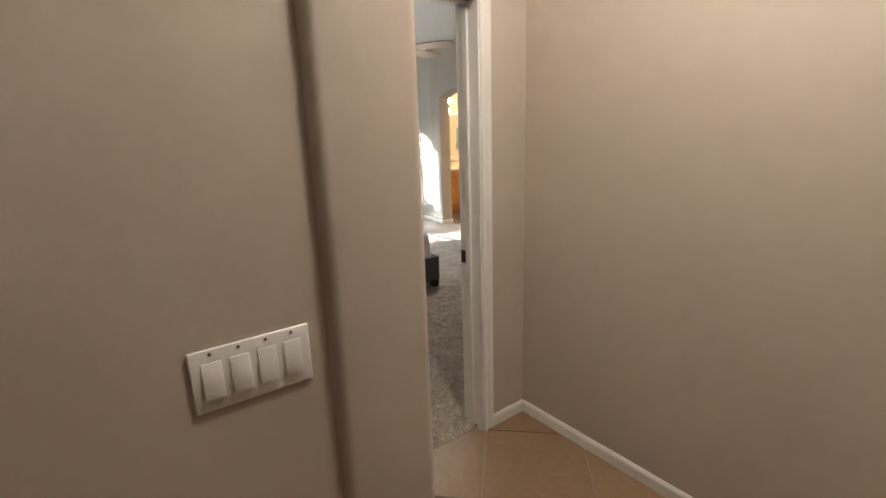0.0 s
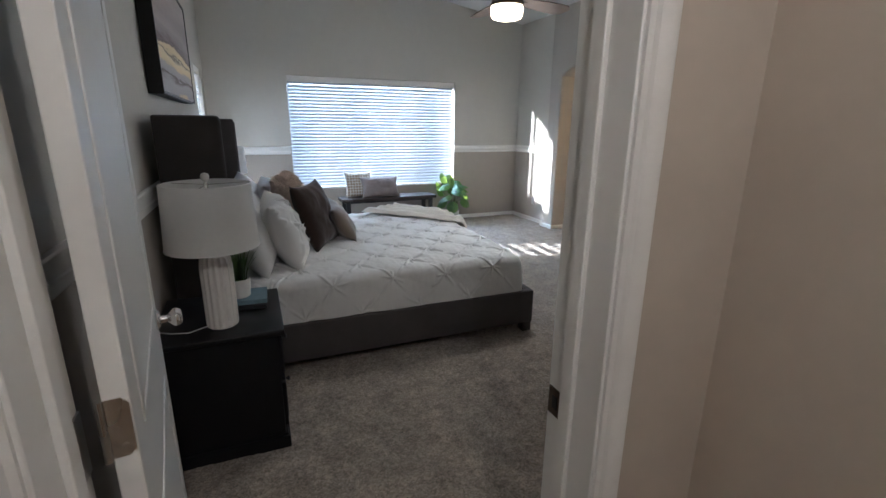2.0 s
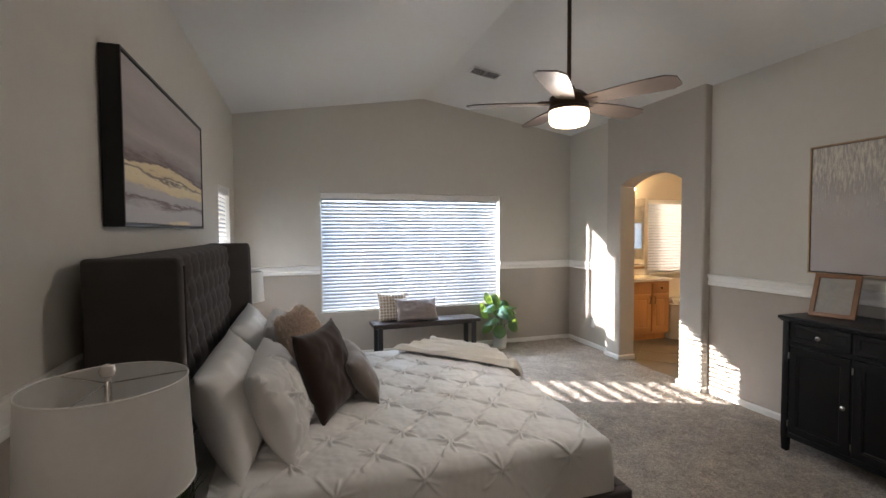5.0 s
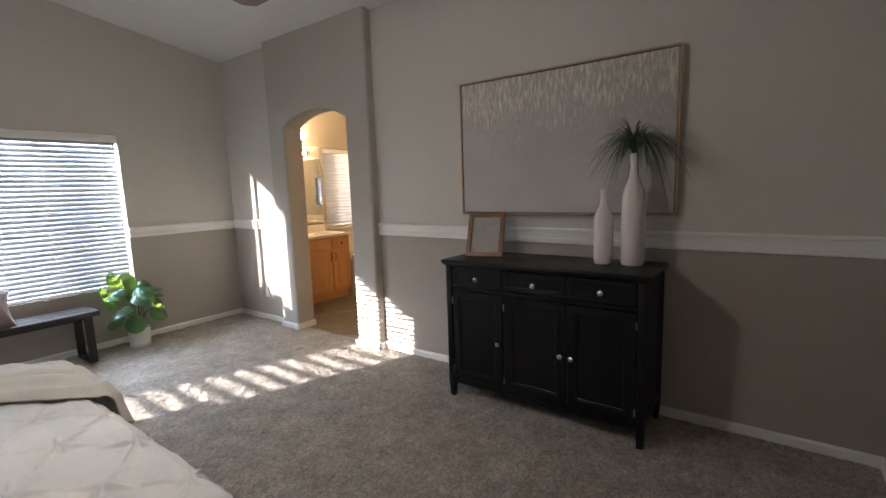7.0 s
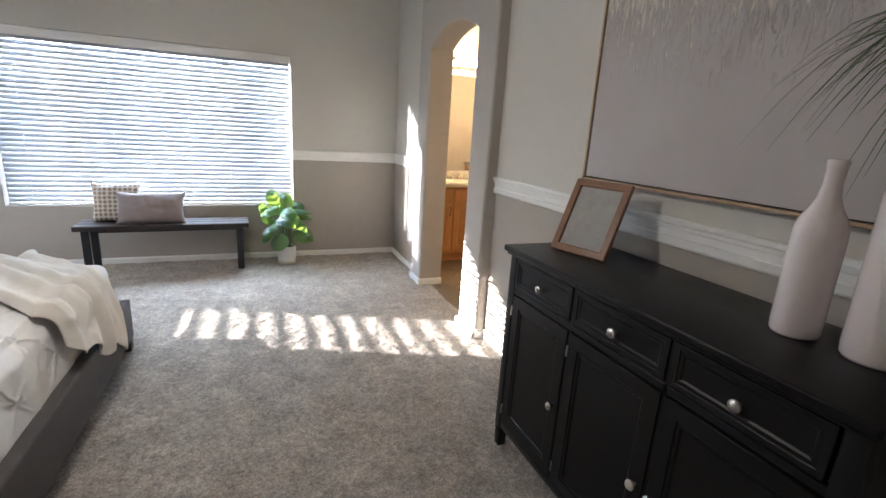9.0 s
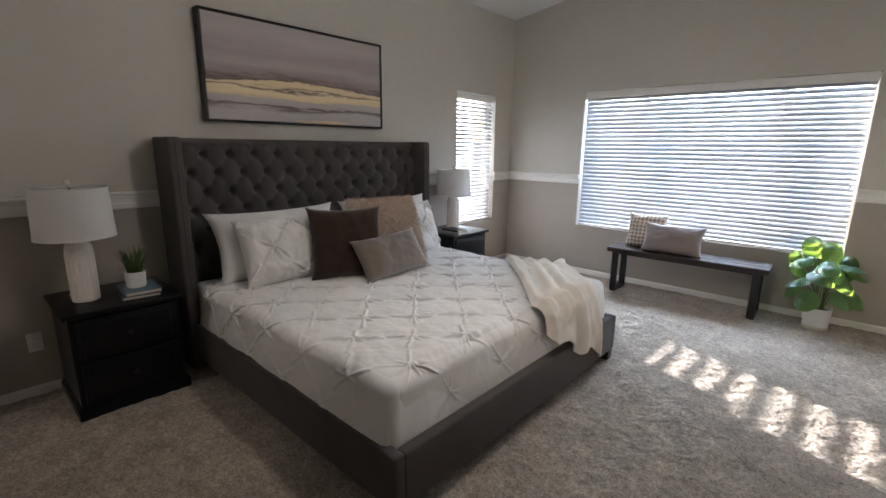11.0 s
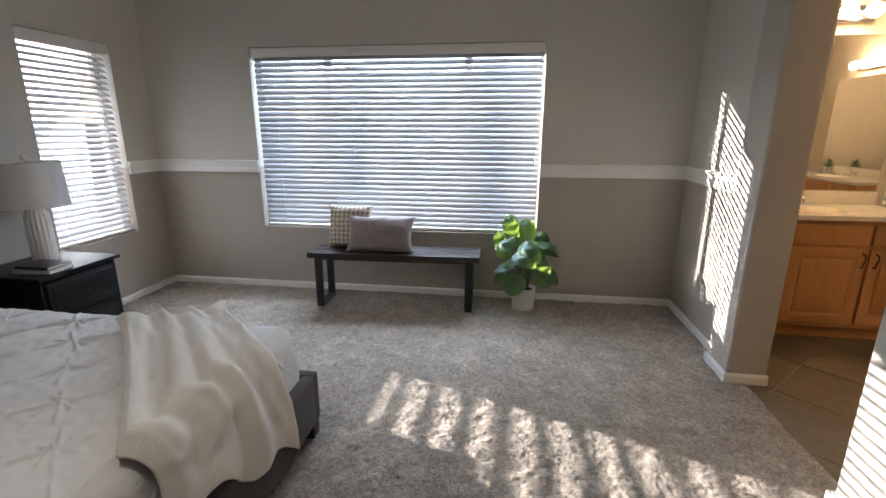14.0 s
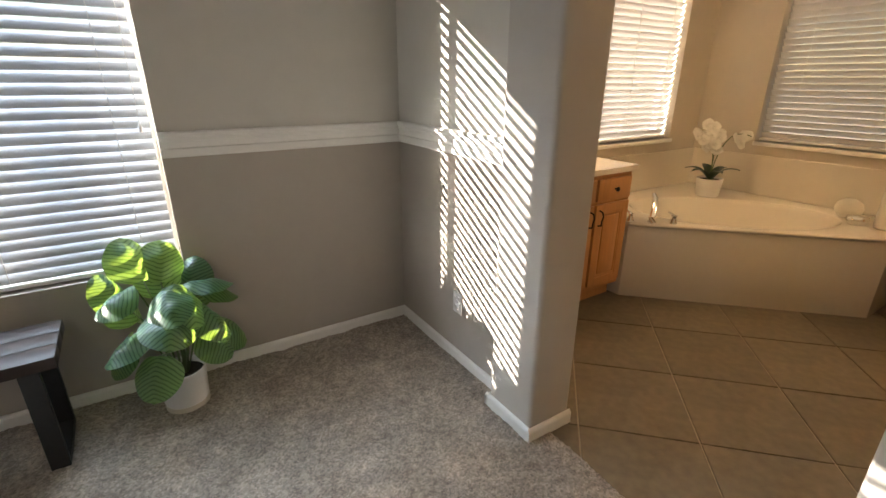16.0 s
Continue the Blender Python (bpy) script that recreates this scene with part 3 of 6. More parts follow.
def carpet():
    """Cut-pile carpet: a fine uneven sheet over the bedroom floor."""
    step = 0.0095
    xs, ys = np.arange(XW, XE + step, step), np.arange(1.005, YN + step, step)
    gx, gy = np.meshgrid(xs, ys, indexing="ij")
    rng = np.random.default_rng(4)
    gx = gx + rng.uniform(-0.003, 0.003, gx.shape)
    gy = gy + rng.uniform(-0.003, 0.003, gy.shape)
    gz = rng.uniform(-0.0032, 0.0032, gx.shape)
    big = np.zeros_like(gx)
    for f, a in ((2.3, 0.002), (5.1, 0.002), (11.0, 0.0026), (23.0, 0.0028), (41.0, 0.0018)):
        p = rng.uniform(0, 6.28, 4)
        big += a * np.sin(f * gx + p[0] + 1.7 * np.sin(f * 0.7 * gy + p[1])) * np.sin(f * 1.1 * gy + p[2] + 1.9 * np.sin(f * 0.6 * gx + p[3]))
    gz = gz + big + 0.004
    n, m = gx.shape
    co = np.stack([gx, gy, gz], -1).reshape(-1, 3)
    idx = np.arange(n * m).reshape(n, m)
    quads = np.stack([idx[:-1, :-1], idx[1:, :-1], idx[1:, 1:], idx[:-1, 1:]], -1).reshape(-1, 4)
    c = co[quads].mean(1)
    keep = (c[:, 1] > YS - 0.01) | ((c[:, 0] > DOOR[0]) & (c[:, 0] < DOOR[1]))
    quads = quads[keep]
    me = bpy.data.meshes.new("floor_carpet")
    me.vertices.add(len(co))
    me.vertices.foreach_set("co", co.ravel())
    me.loops.add(quads.size)
    me.loops.foreach_set("vertex_index", quads.ravel().astype(np.int32))
    me.polygons.add(len(quads))
    me.polygons.foreach_set("loop_start", np.arange(0, quads.size, 4, dtype=np.int32))
    me.update(calc_edges=True)
    me.validate()
    me.polygons.foreach_set("use_smooth", [True] * len(quads))
    me.materials.append(CARPET)
    tagged(new("floor_carpet", me), "grey beige cut-pile carpet with a shaggy nap", "", "", "structure")


carpet()
struct("floor_slab", box((-2.7, -3.3, -0.20), (BX + 0.17, YN + 0.17, -0.012)), GROUT)


def opening_carpet():
    # tongue of carpet under the arch
    bm = sheet(20, 90, lambda u, v: (4.70 + u * (0.112 + 0.008 * math.sin(v * 9)), 4.965 + v * 0.905, 0.004 + random.uniform(-0.004, 0.005) - (0.012 if u > 0.98 else 0)))
    struct("floor_carpet_edge", bm, CARPET, "carpet edge at the bathroom tiles", smooth="all")


opening_carpet()

# ---- windows and blinds ----


def window_unit(name, axis, face, hole, depth, bars, outward):
    """Vinyl frame and panes in a wall hole; face: inner wall face, outward: +1 or -1 along the axis."""
    u0, u1, z0, z1 = hole
    c0, c1 = sorted((face + outward * (depth - 0.06), face + outward * (depth - 0.012)))

    def b(a0, a1, b0, b1, d0=c0, d1=c1):
        return ((a0, d0, b0), (a1, d1, b1)) if axis == "y" else ((d0, a0, b0), (d1, a1, b1))
    w = 0.045
    items = [b(u0, u1, z0, z0 + w), b(u0, u1, z1 - w, z1), b(u0, u0 + w, z0 + w, z1 - w), b(u1 - w, u1, z0 + w, z1 - w)]
    items += [b(x - 0.03, x + 0.03, z0 + w, z1 - w) for x in bars]
    win = struct(name, boxes(items, 0.004, 1), VINYL, "tan vinyl window frame behind blinds")
    mid = (c0 + c1) / 2
    xs = [u0 + w, *[v for x in bars for v in (x - 0.03, x + 0.03)], u1 - w]
    for a0, a1 in zip(xs[::2], xs[1::2]):
        lo, hi = b(a0, a1, z0 + w, z1 - w, mid - 0.002, mid + 0.002)
        p = part("pane", box(lo, hi), GLASS, win, smooth=False)
        p.visible_shadow = False
    return win


window_unit("window_1", "y", YN, NWIN, 0.17, (1.85, 3.05), 1)
window_unit("window_2", "x", XW, WWIN, 0.175, (), -1)
window_unit("window_3", "y", YN, BWIN, 0.17, (), 1)
window_unit("window_4", "x", BX, BWIN2, 0.17, (), 1)


def slat_mesh(length, width=0.050, crown=0.004):
    n = 6
    bm = bmesh.new()
    rows = []
    for k in range(n + 1):
        y = (k / n - 0.5) * width
        z = crown * (1 - (2 * k / n - 1) ** 2)
        rows.append([bm.verts.new((s * length / 2, y, z + dz)) for dz in (0.0, 0.0028) for s in (-1, 1)])
    for p, q in zip(rows, rows[1:]):
        bm.faces.new((p[0], q[0], q[1], p[1]))
        bm.faces.new((p[2], p[3], q[3], q[2]))
        bm.faces.new((p[0], p[2], q[2], q[0]))
        bm.faces.new((p[1], q[1], q[3], p[3]))
    for r in (rows[0], rows[-1]):
        bm.faces.new((r[0], r[1], r[3], r[2]))
    return bm


def blind(m, width, height, tilt, material, label, cords, pitch=0.0445, valance=0.075):
    """A slatted blind; local x along it, local -y into the room, z from its foot."""
    top = thing("window_blind", m, label, "blind", "slatted window blinds")
    part("valance", merge(box((-width / 2, -0.045, height - valance), (width / 2, -0.030, height - 0.004), 0.003),
                          box((-width / 2, -0.051, height - 0.016), (width / 2, -0.030, height - 0.003), 0.003)), TRIM, top)
    part("headrail", box((-width / 2 + 0.01, -0.028, height - 0.06), (width / 2 - 0.01, 0.028, height - 0.01), 0.002, 1), TRIM, top)
    part("bottom_rail", box((-width / 2 + 0.006, -0.026, 0.006), (width / 2 - 0.006, 0.026, 0.024), 0.004), TRIM, top)
    first = None
    z = 0.05
    i = 0
    while z < height - valance + 0.02:
        mm = pose(0, 0, z, tilt + 2.2 * noise.noise((i * 1.7, width, 0.3)), 0, 0)
        if first is None:
            first = part("slat", slat_mesh(width - 0.012), material, top, smooth=True, m=mm)
        else:
            same("slat", first, top, mm)
        z += pitch
        i += 1
    for x in cords:
        part("cord", boxes([((x - 0.0012, -0.030, 0.02), (x + 0.0012, -0.028, height - 0.05)), ((x - 0.0012, 0.028, 0.02), (x + 0.0012, 0.030, height - 0.05))]), TRIM, top)
    return top


TILT_N, TILT_W = 57.0, 37.0
bn = blind(pose((NWIN[0] + NWIN[1]) / 2, YN + 0.055, NWIN[2] + 0.003, 0, 0, 0), NWIN[1] - NWIN[0] - 0.02, NWIN[3] - NWIN[2] - 0.005, TILT_N, SLAT,
           "wide white slatted blind, half open in daylight", (-1.02, -0.35, 0.27, 0.62, 1.08))
part("tilt_cord", merge(tube([(1.17, -0.034, 1.44), (1.172, -0.036, 1.0), (1.168, -0.034, 0.62)], 0.0015, 6),
                        moved(lathe([(0.001, 0), (0.008, 0.004), (0.006, 0.03), (0.002, 0.036)], 10), pose(1.168, -0.034, 0.59))), PLASTIC, bn)
blind(pose(XW - 0.055, (WWIN[0] + WWIN[1]) / 2, WWIN[2] + 0.003, 0, 0, 90), WWIN[1] - WWIN[0] - 0.02, WWIN[3] - WWIN[2] - 0.005, TILT_W, SLAT,
      "narrow white slatted blind with sun behind it", (-0.24, 0.24))
blind(pose((BWIN[0] + BWIN[1]) / 2, YN + 0.055, BWIN[2] + 0.003), BWIN[1] - BWIN[0] - 0.02, BWIN[3] - BWIN[2] - 0.005, -52, BATHSLAT,
      "white slatted blind over the bath, nearly closed", (-0.4, 0.0, 0.4))
blind(pose(BX + 0.055, (BWIN2[0] + BWIN2[1]) / 2, BWIN2[2] + 0.003, 0, 0, -90), BWIN2[1] - BWIN2[0] - 0.02, BWIN2[3] - BWIN2[2] - 0.005, -52, BATHSLAT,
      "white slatted blind over the bath, nearly closed", (-0.5, 0.0, 0.5))
for lo, hi in (((BWIN[0] - 0.0, YN - 0.03, BWIN[2] - 0.03), (BWIN[1], YN + 0.11, BWIN[2])), ((BX - 0.03, BWIN2[0], BWIN2[2] - 0.03), (BX + 0.11, BWIN2[1], BWIN2[2]))):
    struct("window_sill", box(lo, hi, 0.006), TRIM)

# ---- outside ----
struct("ground", box((-400, -400, -0.45), (400, 400, -0.25)), GRAVEL, "pale desert gravel")
# north eave; the west slab is unseen, added to shade the west window
struct("roof_eave_and_shade_slab", boxes([((0.05, 7.27, 2.62), (8.4, 7.84, 2.70)), ((-5.0, 2.0, 2.62), (0.05, 8.05, 2.70)), ((0.05, 7.80, 2.585), (8.4, 7.84, 2.75))]), STUCCO)
struct("garden_wall", boxes([((-9, 12.5, -0.3), (12, 12.7, 1.6)), ((-9.2, -2, -0.3), (-9.0, 12.7, 1.55))]), BLOCK, "low block garden wall")

# ---- bed ----


def tufted_panel(w, h):
    """Diamond-tufted panel in yz facing +x, origin at its foot's middle."""
    sx, sz = 0.174, 0.126

    def fn(u, v):
        y, z = (u - 0.5) * w, v * h
        a, b = y / sx + (h - 0.1 - z) / (2 * sz), y / sx - (h - 0.1 - z) / (2 * sz)
        d = abs(math.sin(math.pi * a) * math.sin(math.pi * b))
        up = min(1.0, (h - z) / 0.03) ** 0.5 if z > h - 0.03 else 1.0
        knot = math.exp(-(((a - round(a)) ** 2 + (b - round(b)) ** 2) / 0.024))
        if z > h - 0.1:
            d, knot = abs(math.sin(math.pi * y / sx)) * max(d, (z - h + 0.1) / 0.1), knot * (1 if z < h - 0.085 else 0.7)
        return (0.026 * d ** 1.1 * up + 0.022 * up - 0.066 * knot - 0.05 * (1 - up), y, z)
    return sheet(280, 160, fn), sx, sz


def bed():
    b = thing("bed", pose(0, 0, 0), "king bed with charcoal linen frame and tufted winged headboard", "bed")
    y0, y1, xf = 3.03, 5.125, 2.53
    part("side_rail", box((0.40, y0, 0.075), (xf, y0 + 0.055, 0.322), 0.012, 3), GREYLINEN, b)
    part("side_rail", box((0.40, y1 - 0.055, 0.075), (xf, y1, 0.322), 0.012, 3), GREYLINEN, b)
    part("foot_rail", box((xf - 0.055, y0 + 0.05, 0.075), (xf + 0.004, y1 - 0.05, 0.322), 0.012, 3), GREYLINEN, b)
    part("slat_base", box((0.42, y0 + 0.05, 0.12), (xf - 0.05, y1 - 0.05, 0.20)), DARKWOOD, b)
    for x, y in ((xf - 0.075, y0 + 0.01), (xf - 0.075, y1 - 0.08), (0.5, y0 + 0.01), (0.5, y1 - 0.08)):
        leg = prism([(x, y), (x + 0.07, y), (x + 0.07, y + 0.07), (x, y + 0.07)], "z", -0.005, 0.085, 0.004)
        part("leg", leg, DARKWOOD, b)
    hy0, hy1, ht = 2.995, 5.235, 1.51
    part("headboard_back", box((0.285, hy0 + 0.05, 0.06), (0.335, hy1 - 0.05, ht - 0.004), 0.012, 3), GREYLINEN, b)
    bm, sx, sz = tufted_panel(hy1 - hy0 - 0.13, ht - 0.42)
    tp = part("tufted_panel", bm, GREYLINEN, b, "diamond-tufted charcoal panel", smooth="all", m=pose(0.398, (hy0 + hy1) / 2, 0.415))
    btn = None
    h, w = ht - 0.42, hy1 - hy0 - 0.13
    for r in range(0, 9):
        z = h - 0.1 - r * sz
        for c in range(-7, 8):
            y = (c + (0.5 if r % 2 else 0.0)) * sx
            if abs(y) > w / 2 - 0.03 or z < 0.06:
                continue
            mm = pose(-0.042, y, z, 0, 90, 0)
            if btn is None:
                btn = part("button", lathe([(0.0001, 0.009), (0.008, 0.007), (0.012, 0.002), (0.012, -0.004)], 10), GREYLINEN, tp, m=mm)
            else:
                same("button", btn, tp, mm)
    for y in (hy0, hy1 - 0.075):
        out = [(0.285, 0.0), (0.60, 0.0), (0.60, 0.30), (0.585, ht - 0.03), (0.575, ht), (0.285, ht)]
        wing = part("wing", prism(out, "y", y, y + 0.075, 0.014, 3), GREYLINEN, b)
        # nail-head line and welt down the front edge
        part("welt", tube([(0.603, y + 0.037, 0.02), (0.603, y + 0.037, 0.3), (0.588, y + 0.037, ht - 0.03)], 0.004, 6), GREYLINEN, wing)
    part("mattress", box((0.43, y0 + 0.06, 0.20), (xf - 0.07, y1 - 0.06, 0.565), 0.05, 4), WHITECLOTH, b)
    return b


bed()

# pin-tuck knots of the duvet: a lattice turned by 45 degrees
KNOT = 0.183


@functools.lru_cache(maxsize=None)
def knot_pleats(ia, ib):
    """Pleats that run out from one knot: (bearing, length, height, half width)."""
    rng = random.Random(ia * 7919 + ib * 10473 + 5)
    out = [(k * math.pi / 2 + rng.uniform(-0.16, 0.16), rng.uniform(0.10, 0.17), rng.uniform(0.010, 0.015), rng.uniform(0.0050, 0.0070)) for k in range(4)]
    out += [(k * math.pi / 2 + math.pi / 4 + rng.uniform(-0.45, 0.45), rng.uniform(0.04, 0.10), rng.uniform(0.009, 0.016), rng.uniform(0.0045, 0.0062)) for k in range(4)]
    out += [(rng.uniform(0, 6.283), rng.uniform(0.03, 0.08), rng.uniform(0.005, 0.009), 0.0045) for k in range(2)]
    return out


def tuck(p, q):
    """Relief of the pin-tucked cloth at p, q (metres on the cloth)."""
    wob = 0.026
    p2 = p + wob * noise.noise((p * 4, q * 4, 1.3))
    q2 = q + wob * noise.noise((p * 4, q * 4, 7.9))
    a, b = (p2 + q2) / (2 * KNOT), (p2 - q2) / (2 * KNOT)
    ia, ib = round(a), round(b)
    x, y = (a - ia) * KNOT * 1.414, (b - ib) * KNOT * 1.414
    d = math.hypot(x, y)
    h = 0.0
    start = min(1.0, d / 0.010)
    for bearing, length, high, wide in knot_pleats(ia, ib):
        c, n = math.cos(bearing), math.sin(bearing)
        along, across = x * c + y * n, y * c - x * n
        if 0 < along < length:
            w = wide * (0.7 + 0.9 * along / length)
            h = max(h, high * start * (1 - along / length) ** 0.8 * math.exp(-((across / w) ** 2)))
    knob = 0.006 * math.exp(-((d / 0.009) ** 2))
    dimple = -0.005 * math.exp(-((d / 0.050) ** 2))
    puff = 0.0045 * abs(math.sin(math.pi * a) * math.sin(math.pi * b)) ** 0.8
    fine = 0.003 * noise.noise((p * 14, q * 14, 3.3)) + 0.0010 * noise.noise((p * 34, q * 34, 5.1))
    return h + knob + dimple + puff + fine


def draped(p, q, x0, x1, y0, y1, top, lift=0.0, flare=0.025, rad=0.05):
    """A point of a cloth laid over the box top x0..x1, y0..y1: p along x, q along y, both may hang over."""
    ex, ey = max(0.0, p - x1), (q - y1 if q > y1 else (q - y0 if q < y0 else 0.0))
    cx, cy = min(p, x1), min(max(q, y0), y1)
    n2 = math.hypot(ex, ey)
    if n2 < 1e-6:
        return Vector((cx, cy, top + lift))
    dx, dy = ex / n2, ey / n2
    e = max(ex, abs(ey))
    ang = min(e / rad, math.pi / 2)
    out = rad * math.sin(ang)
    down = rad * (1 - math.cos(ang)) + max(0.0, e - rad * math.pi / 2)
    out += flare * min(1.0, down / 0.25) + lift
    return Vector((cx + dx * out, cy + dy * out, top + lift * max(0, 1 - e / rad) - down))


def duvet():
    x0, x1, y0, y1, top = 0.62, 2.40, 3.125, 5.03, 0.575
    hang = 0.30

    def fn(u, v):
        p = x0 + u * (x1 - x0 + hang)
        q = y0 - hang + v * (y1 - y0 + 2 * hang)
        h = tuck(p - 2.02, (q - 3.235) * 0.965)
        hem = max(0.0, max(p - x1, y0 - q, q - y1))
        h *= 1 - min(1.0, max(0.0, min(p - x1 + 0.15, max(y0 + 0.15 - q, q - y1 + 0.15))) / 0.15)
        wave = 0.013 * noise.noise((p * 4.2, q * 4.2, 9.0)) * min(1, hem / 0.15) if hem else 0.006 * noise.noise((p * 2.3, q * 2.3, 2.0))
        rise = 0.02 * math.sin(math.pi * min(1, max(0, (q - y0) / (y1 - y0)))) ** 0.5 if not hem else 0
        v3 = draped(p, q, x0, x1, y0, y1, top + rise, h * (2.1 - min(1.3, hem * 7)) + wave)
        v3.z = max(v3.z, 0.285)
        return v3
    bm = sheet(400, 480, fn, 0.006)
    obj("duvet", bm, WHITECLOTH, None, "white pin-tucked duvet spread over the bed", "bedding", smooth="all")


duvet()


def throw():
    x1, top = 2.42, 0.612

    def fn(u, v):
        # u along the length from the middle of the bed over the foot, v across the folds
        x0, y0 = 1.69 + 0.42 * v, 4.93 + 0.15 * v
        xe, ye = x1, 4.14 + 0.70 * v
        hang = 0.18 + 0.34 * v + 0.03 * math.sin(v * 14)
        if u < 0.62:
            k2 = u / 0.62
            px, py = x0 + (xe - x0) * k2, y0 + (ye - y0) * k2 ** 1.15
        else:
            px, py = xe + hang * (u - 0.62) / 0.38, ye + 0.03 * math.sin((u - 0.62) * 6 + v * 5)
        ph = v * 21.0 + 1.4 * math.sin(u * 3.2) + 2.2 * noise.noise((u * 2.1, v * 2.0, 6.0))
        fold = 0.042 * (0.5 + 0.5 * math.sin(ph)) ** 0.8 * (0.6 + 0.8 * noise.noise((u * 3, v * 3, 1.0))) + 0.014 * noise.noise((u * 9, v * 12, 4.4))
        edge = max(0.0, 1 - min(v, 1 - v, u * 2) / 0.06)
        e = draped(px, py, 0.6, x1, 3.1, 5.05, top, 0.006 + (0.018 + fold) * (1 - edge), 0.045, 0.06)
        e.z = max(e.z, 0.06)
        return e
    bm = sheet(110, 110, fn, 0.008)
    obj("throw_blanket", bm, THROW, None, "cream fleece throw crumpled over the foot of the bed", "blanket", smooth="all")


throw()


def cushion(name, bm, material, m, label, group=""):
    return obj(name, bm, material, None, label, "pillow", group, smooth="all", m=m)


def tucked_pillow(w, h, t, seed):
    bm = pillow(w, h, t, 0.006, seed, 130, 80, 0.05, 0.05)
    for v in bm.verts:
        if v.co.z > 0.004:
            e = min(1, v.co.z / (t * 0.3))
            v.co.z += 4.2 * tuck(v.co.x + 0.3 * seed, v.co.y) * e
    return bm


# pillows lean on the headboard: local x across the bed, local z out of the face
def lean(x, y, z, back, turn=0, roll=0):
    """Pose of a cushion whose face looks to +x, tipped back by degrees."""
    return pose(x, y, z) @ pose(0, 0, 0, 0, 0, 90 + turn) @ pose(0, 0, 0, 90 - back, 0, 0) @ pose(0, 0, 0, 0, 0, roll)


for yy in (3.63, 4.66):
    cushion("bed_pillow", pillow(0.92, 0.47, 0.25, 0.012, yy, ear=0.06), WHITECLOTH, lean(0.66, yy, 0.80, 20), "plain white bed pillow against the headboard", "bed pillows")
    cushion("bed_pillow", tucked_pillow(0.72, 0.44, 0.22, int(yy * 10)), WHITECLOTH, lean(0.86, yy - 0.02, 0.785, 22), "white pin-tucked bed pillow", "bed pillows")


def fur_cushion():
    bm = pillow(0.55, 0.53, 0.21, 0.012, 5, 70, 66, 0.03, 0.02)
    for v in bm.verts:
        n = Vector((noise.noise((v.co * 60)), noise.noise((v.co * 60 + Vector((9, 0, 0)))), noise.noise(v.co * 60 + Vector((0, 9, 0)))))
        v.co += n * 0.012
    bm.normal_update()
    # the pile: long soft locks lying over one another
    rng = random.Random(8)
    for v in list(bm.verts):
        base, nrm = v.co.copy(), v.normal.copy()
        if base.z < -0.02:
            continue
        for k in range(3):
            lay = Vector((rng.gauss(0, 0.8), rng.gauss(-0.5, 0.6), rng.gauss(0, 0.3)))
            way = (nrm + lay).normalized()
            side = way.cross(Vector((rng.gauss(0, 1), rng.gauss(0, 1), rng.gauss(0, 1)))).normalized() * rng.uniform(0.0015, 0.003)
            root = base + Vector((rng.uniform(-1, 1), rng.uniform(-1, 1), 0)) * 0.005
            l = rng.uniform(0.018, 0.036)
            mid = root + way * l * 0.6
            tip = root + way * l - Vector((0, 1, 0)) * l * 0.35
            vs = [bm.verts.new(c) for c in (root - side, root + side, mid + side * 0.7, mid - side * 0.7, tip)]
            bm.faces.new(vs[:4])
            bm.faces.new((vs[3], vs[2], vs[4]))
    return bm


cushion("fur_cushion", fur_cushion(), FUR, lean(1.01, 4.32, 0.83, 26, -12), "tan shaggy faux-fur cushion")
cushion("velvet_cushion", pillow(0.48, 0.48, 0.17, 0.008, 2, ear=0.07), BROWNVELVET, lean(1.12, 3.86, 0.82, 20, -27, 0), "dark brown velvet square cushion")
cushion("lumbar_cushion", pillow(0.55, 0.30, 0.15, 0.008, 3, ear=0.07), TAUPEVELVET, lean(1.32, 4.09, 0.735, 34, -2, 3), "taupe velvet oblong cushion")

# ---- nightstands ----


def nightstand(m):
    w, d, h = 0.57, 0.53, 0.604
    n = thing("nightstand", m, "black painted wooden nightstand with drawers", "nightstand", "nightstands by the bed")
    part("top", box((-w / 2, -d / 2, h - 0.026), (w / 2, d / 2, h), 0.006, 3), BLACKWOOD, n)
    body = boxes([((-w / 2 + 0.025, -d / 2 + 0.03, 0.06), (w / 2 - 0.025, d / 2 - 0.005, h - 0.026))], 0.003, 1)
    part("body", body, BLACKWOOD, n)
    part("plinth", boxes([((-w / 2 + 0.008, -d / 2 + 0.012, -0.004), (w / 2 - 0.008, d / 2 - 0.005, 0.062)), ((-w / 2 + 0.016, -d / 2 + 0.02, 0.062), (w / 2 - 0.016, d / 2 - 0.005, 0.076))], 0.005, 2), BLACKWOOD, n)
    for z0, z1 in ((0.095, 0.318), (0.333, 0.556)):
        dr = part("drawer", merge(box((-w / 2 + 0.05, -d / 2 + 0.014, z0), (w / 2 - 0.05, -d / 2 + 0.032, z1), 0.003),
                                  box((-w / 2 + 0.075, -d / 2 + 0.010, z0 + 0.025), (w / 2 - 0.075, -d / 2 + 0.02, z1 - 0.025), 0.004)), BLACKWOOD, n)
        part("knob", moved(lathe([(0.006, 0), (0.006, 0.012), (0.013, 0.016), (0.013, 0.022), (0.006, 0.026), (0.0001, 0.027)], 12), pose(0, -d / 2 + 0.011, (z0 + z1) / 2, 90)), BLACKMETAL, dr)
    return n


nightstand(pose(0.515, 2.635, 0, 0, 0, 90))
nightstand(pose(0.515, 5.675, 0, 0, 0, 90))


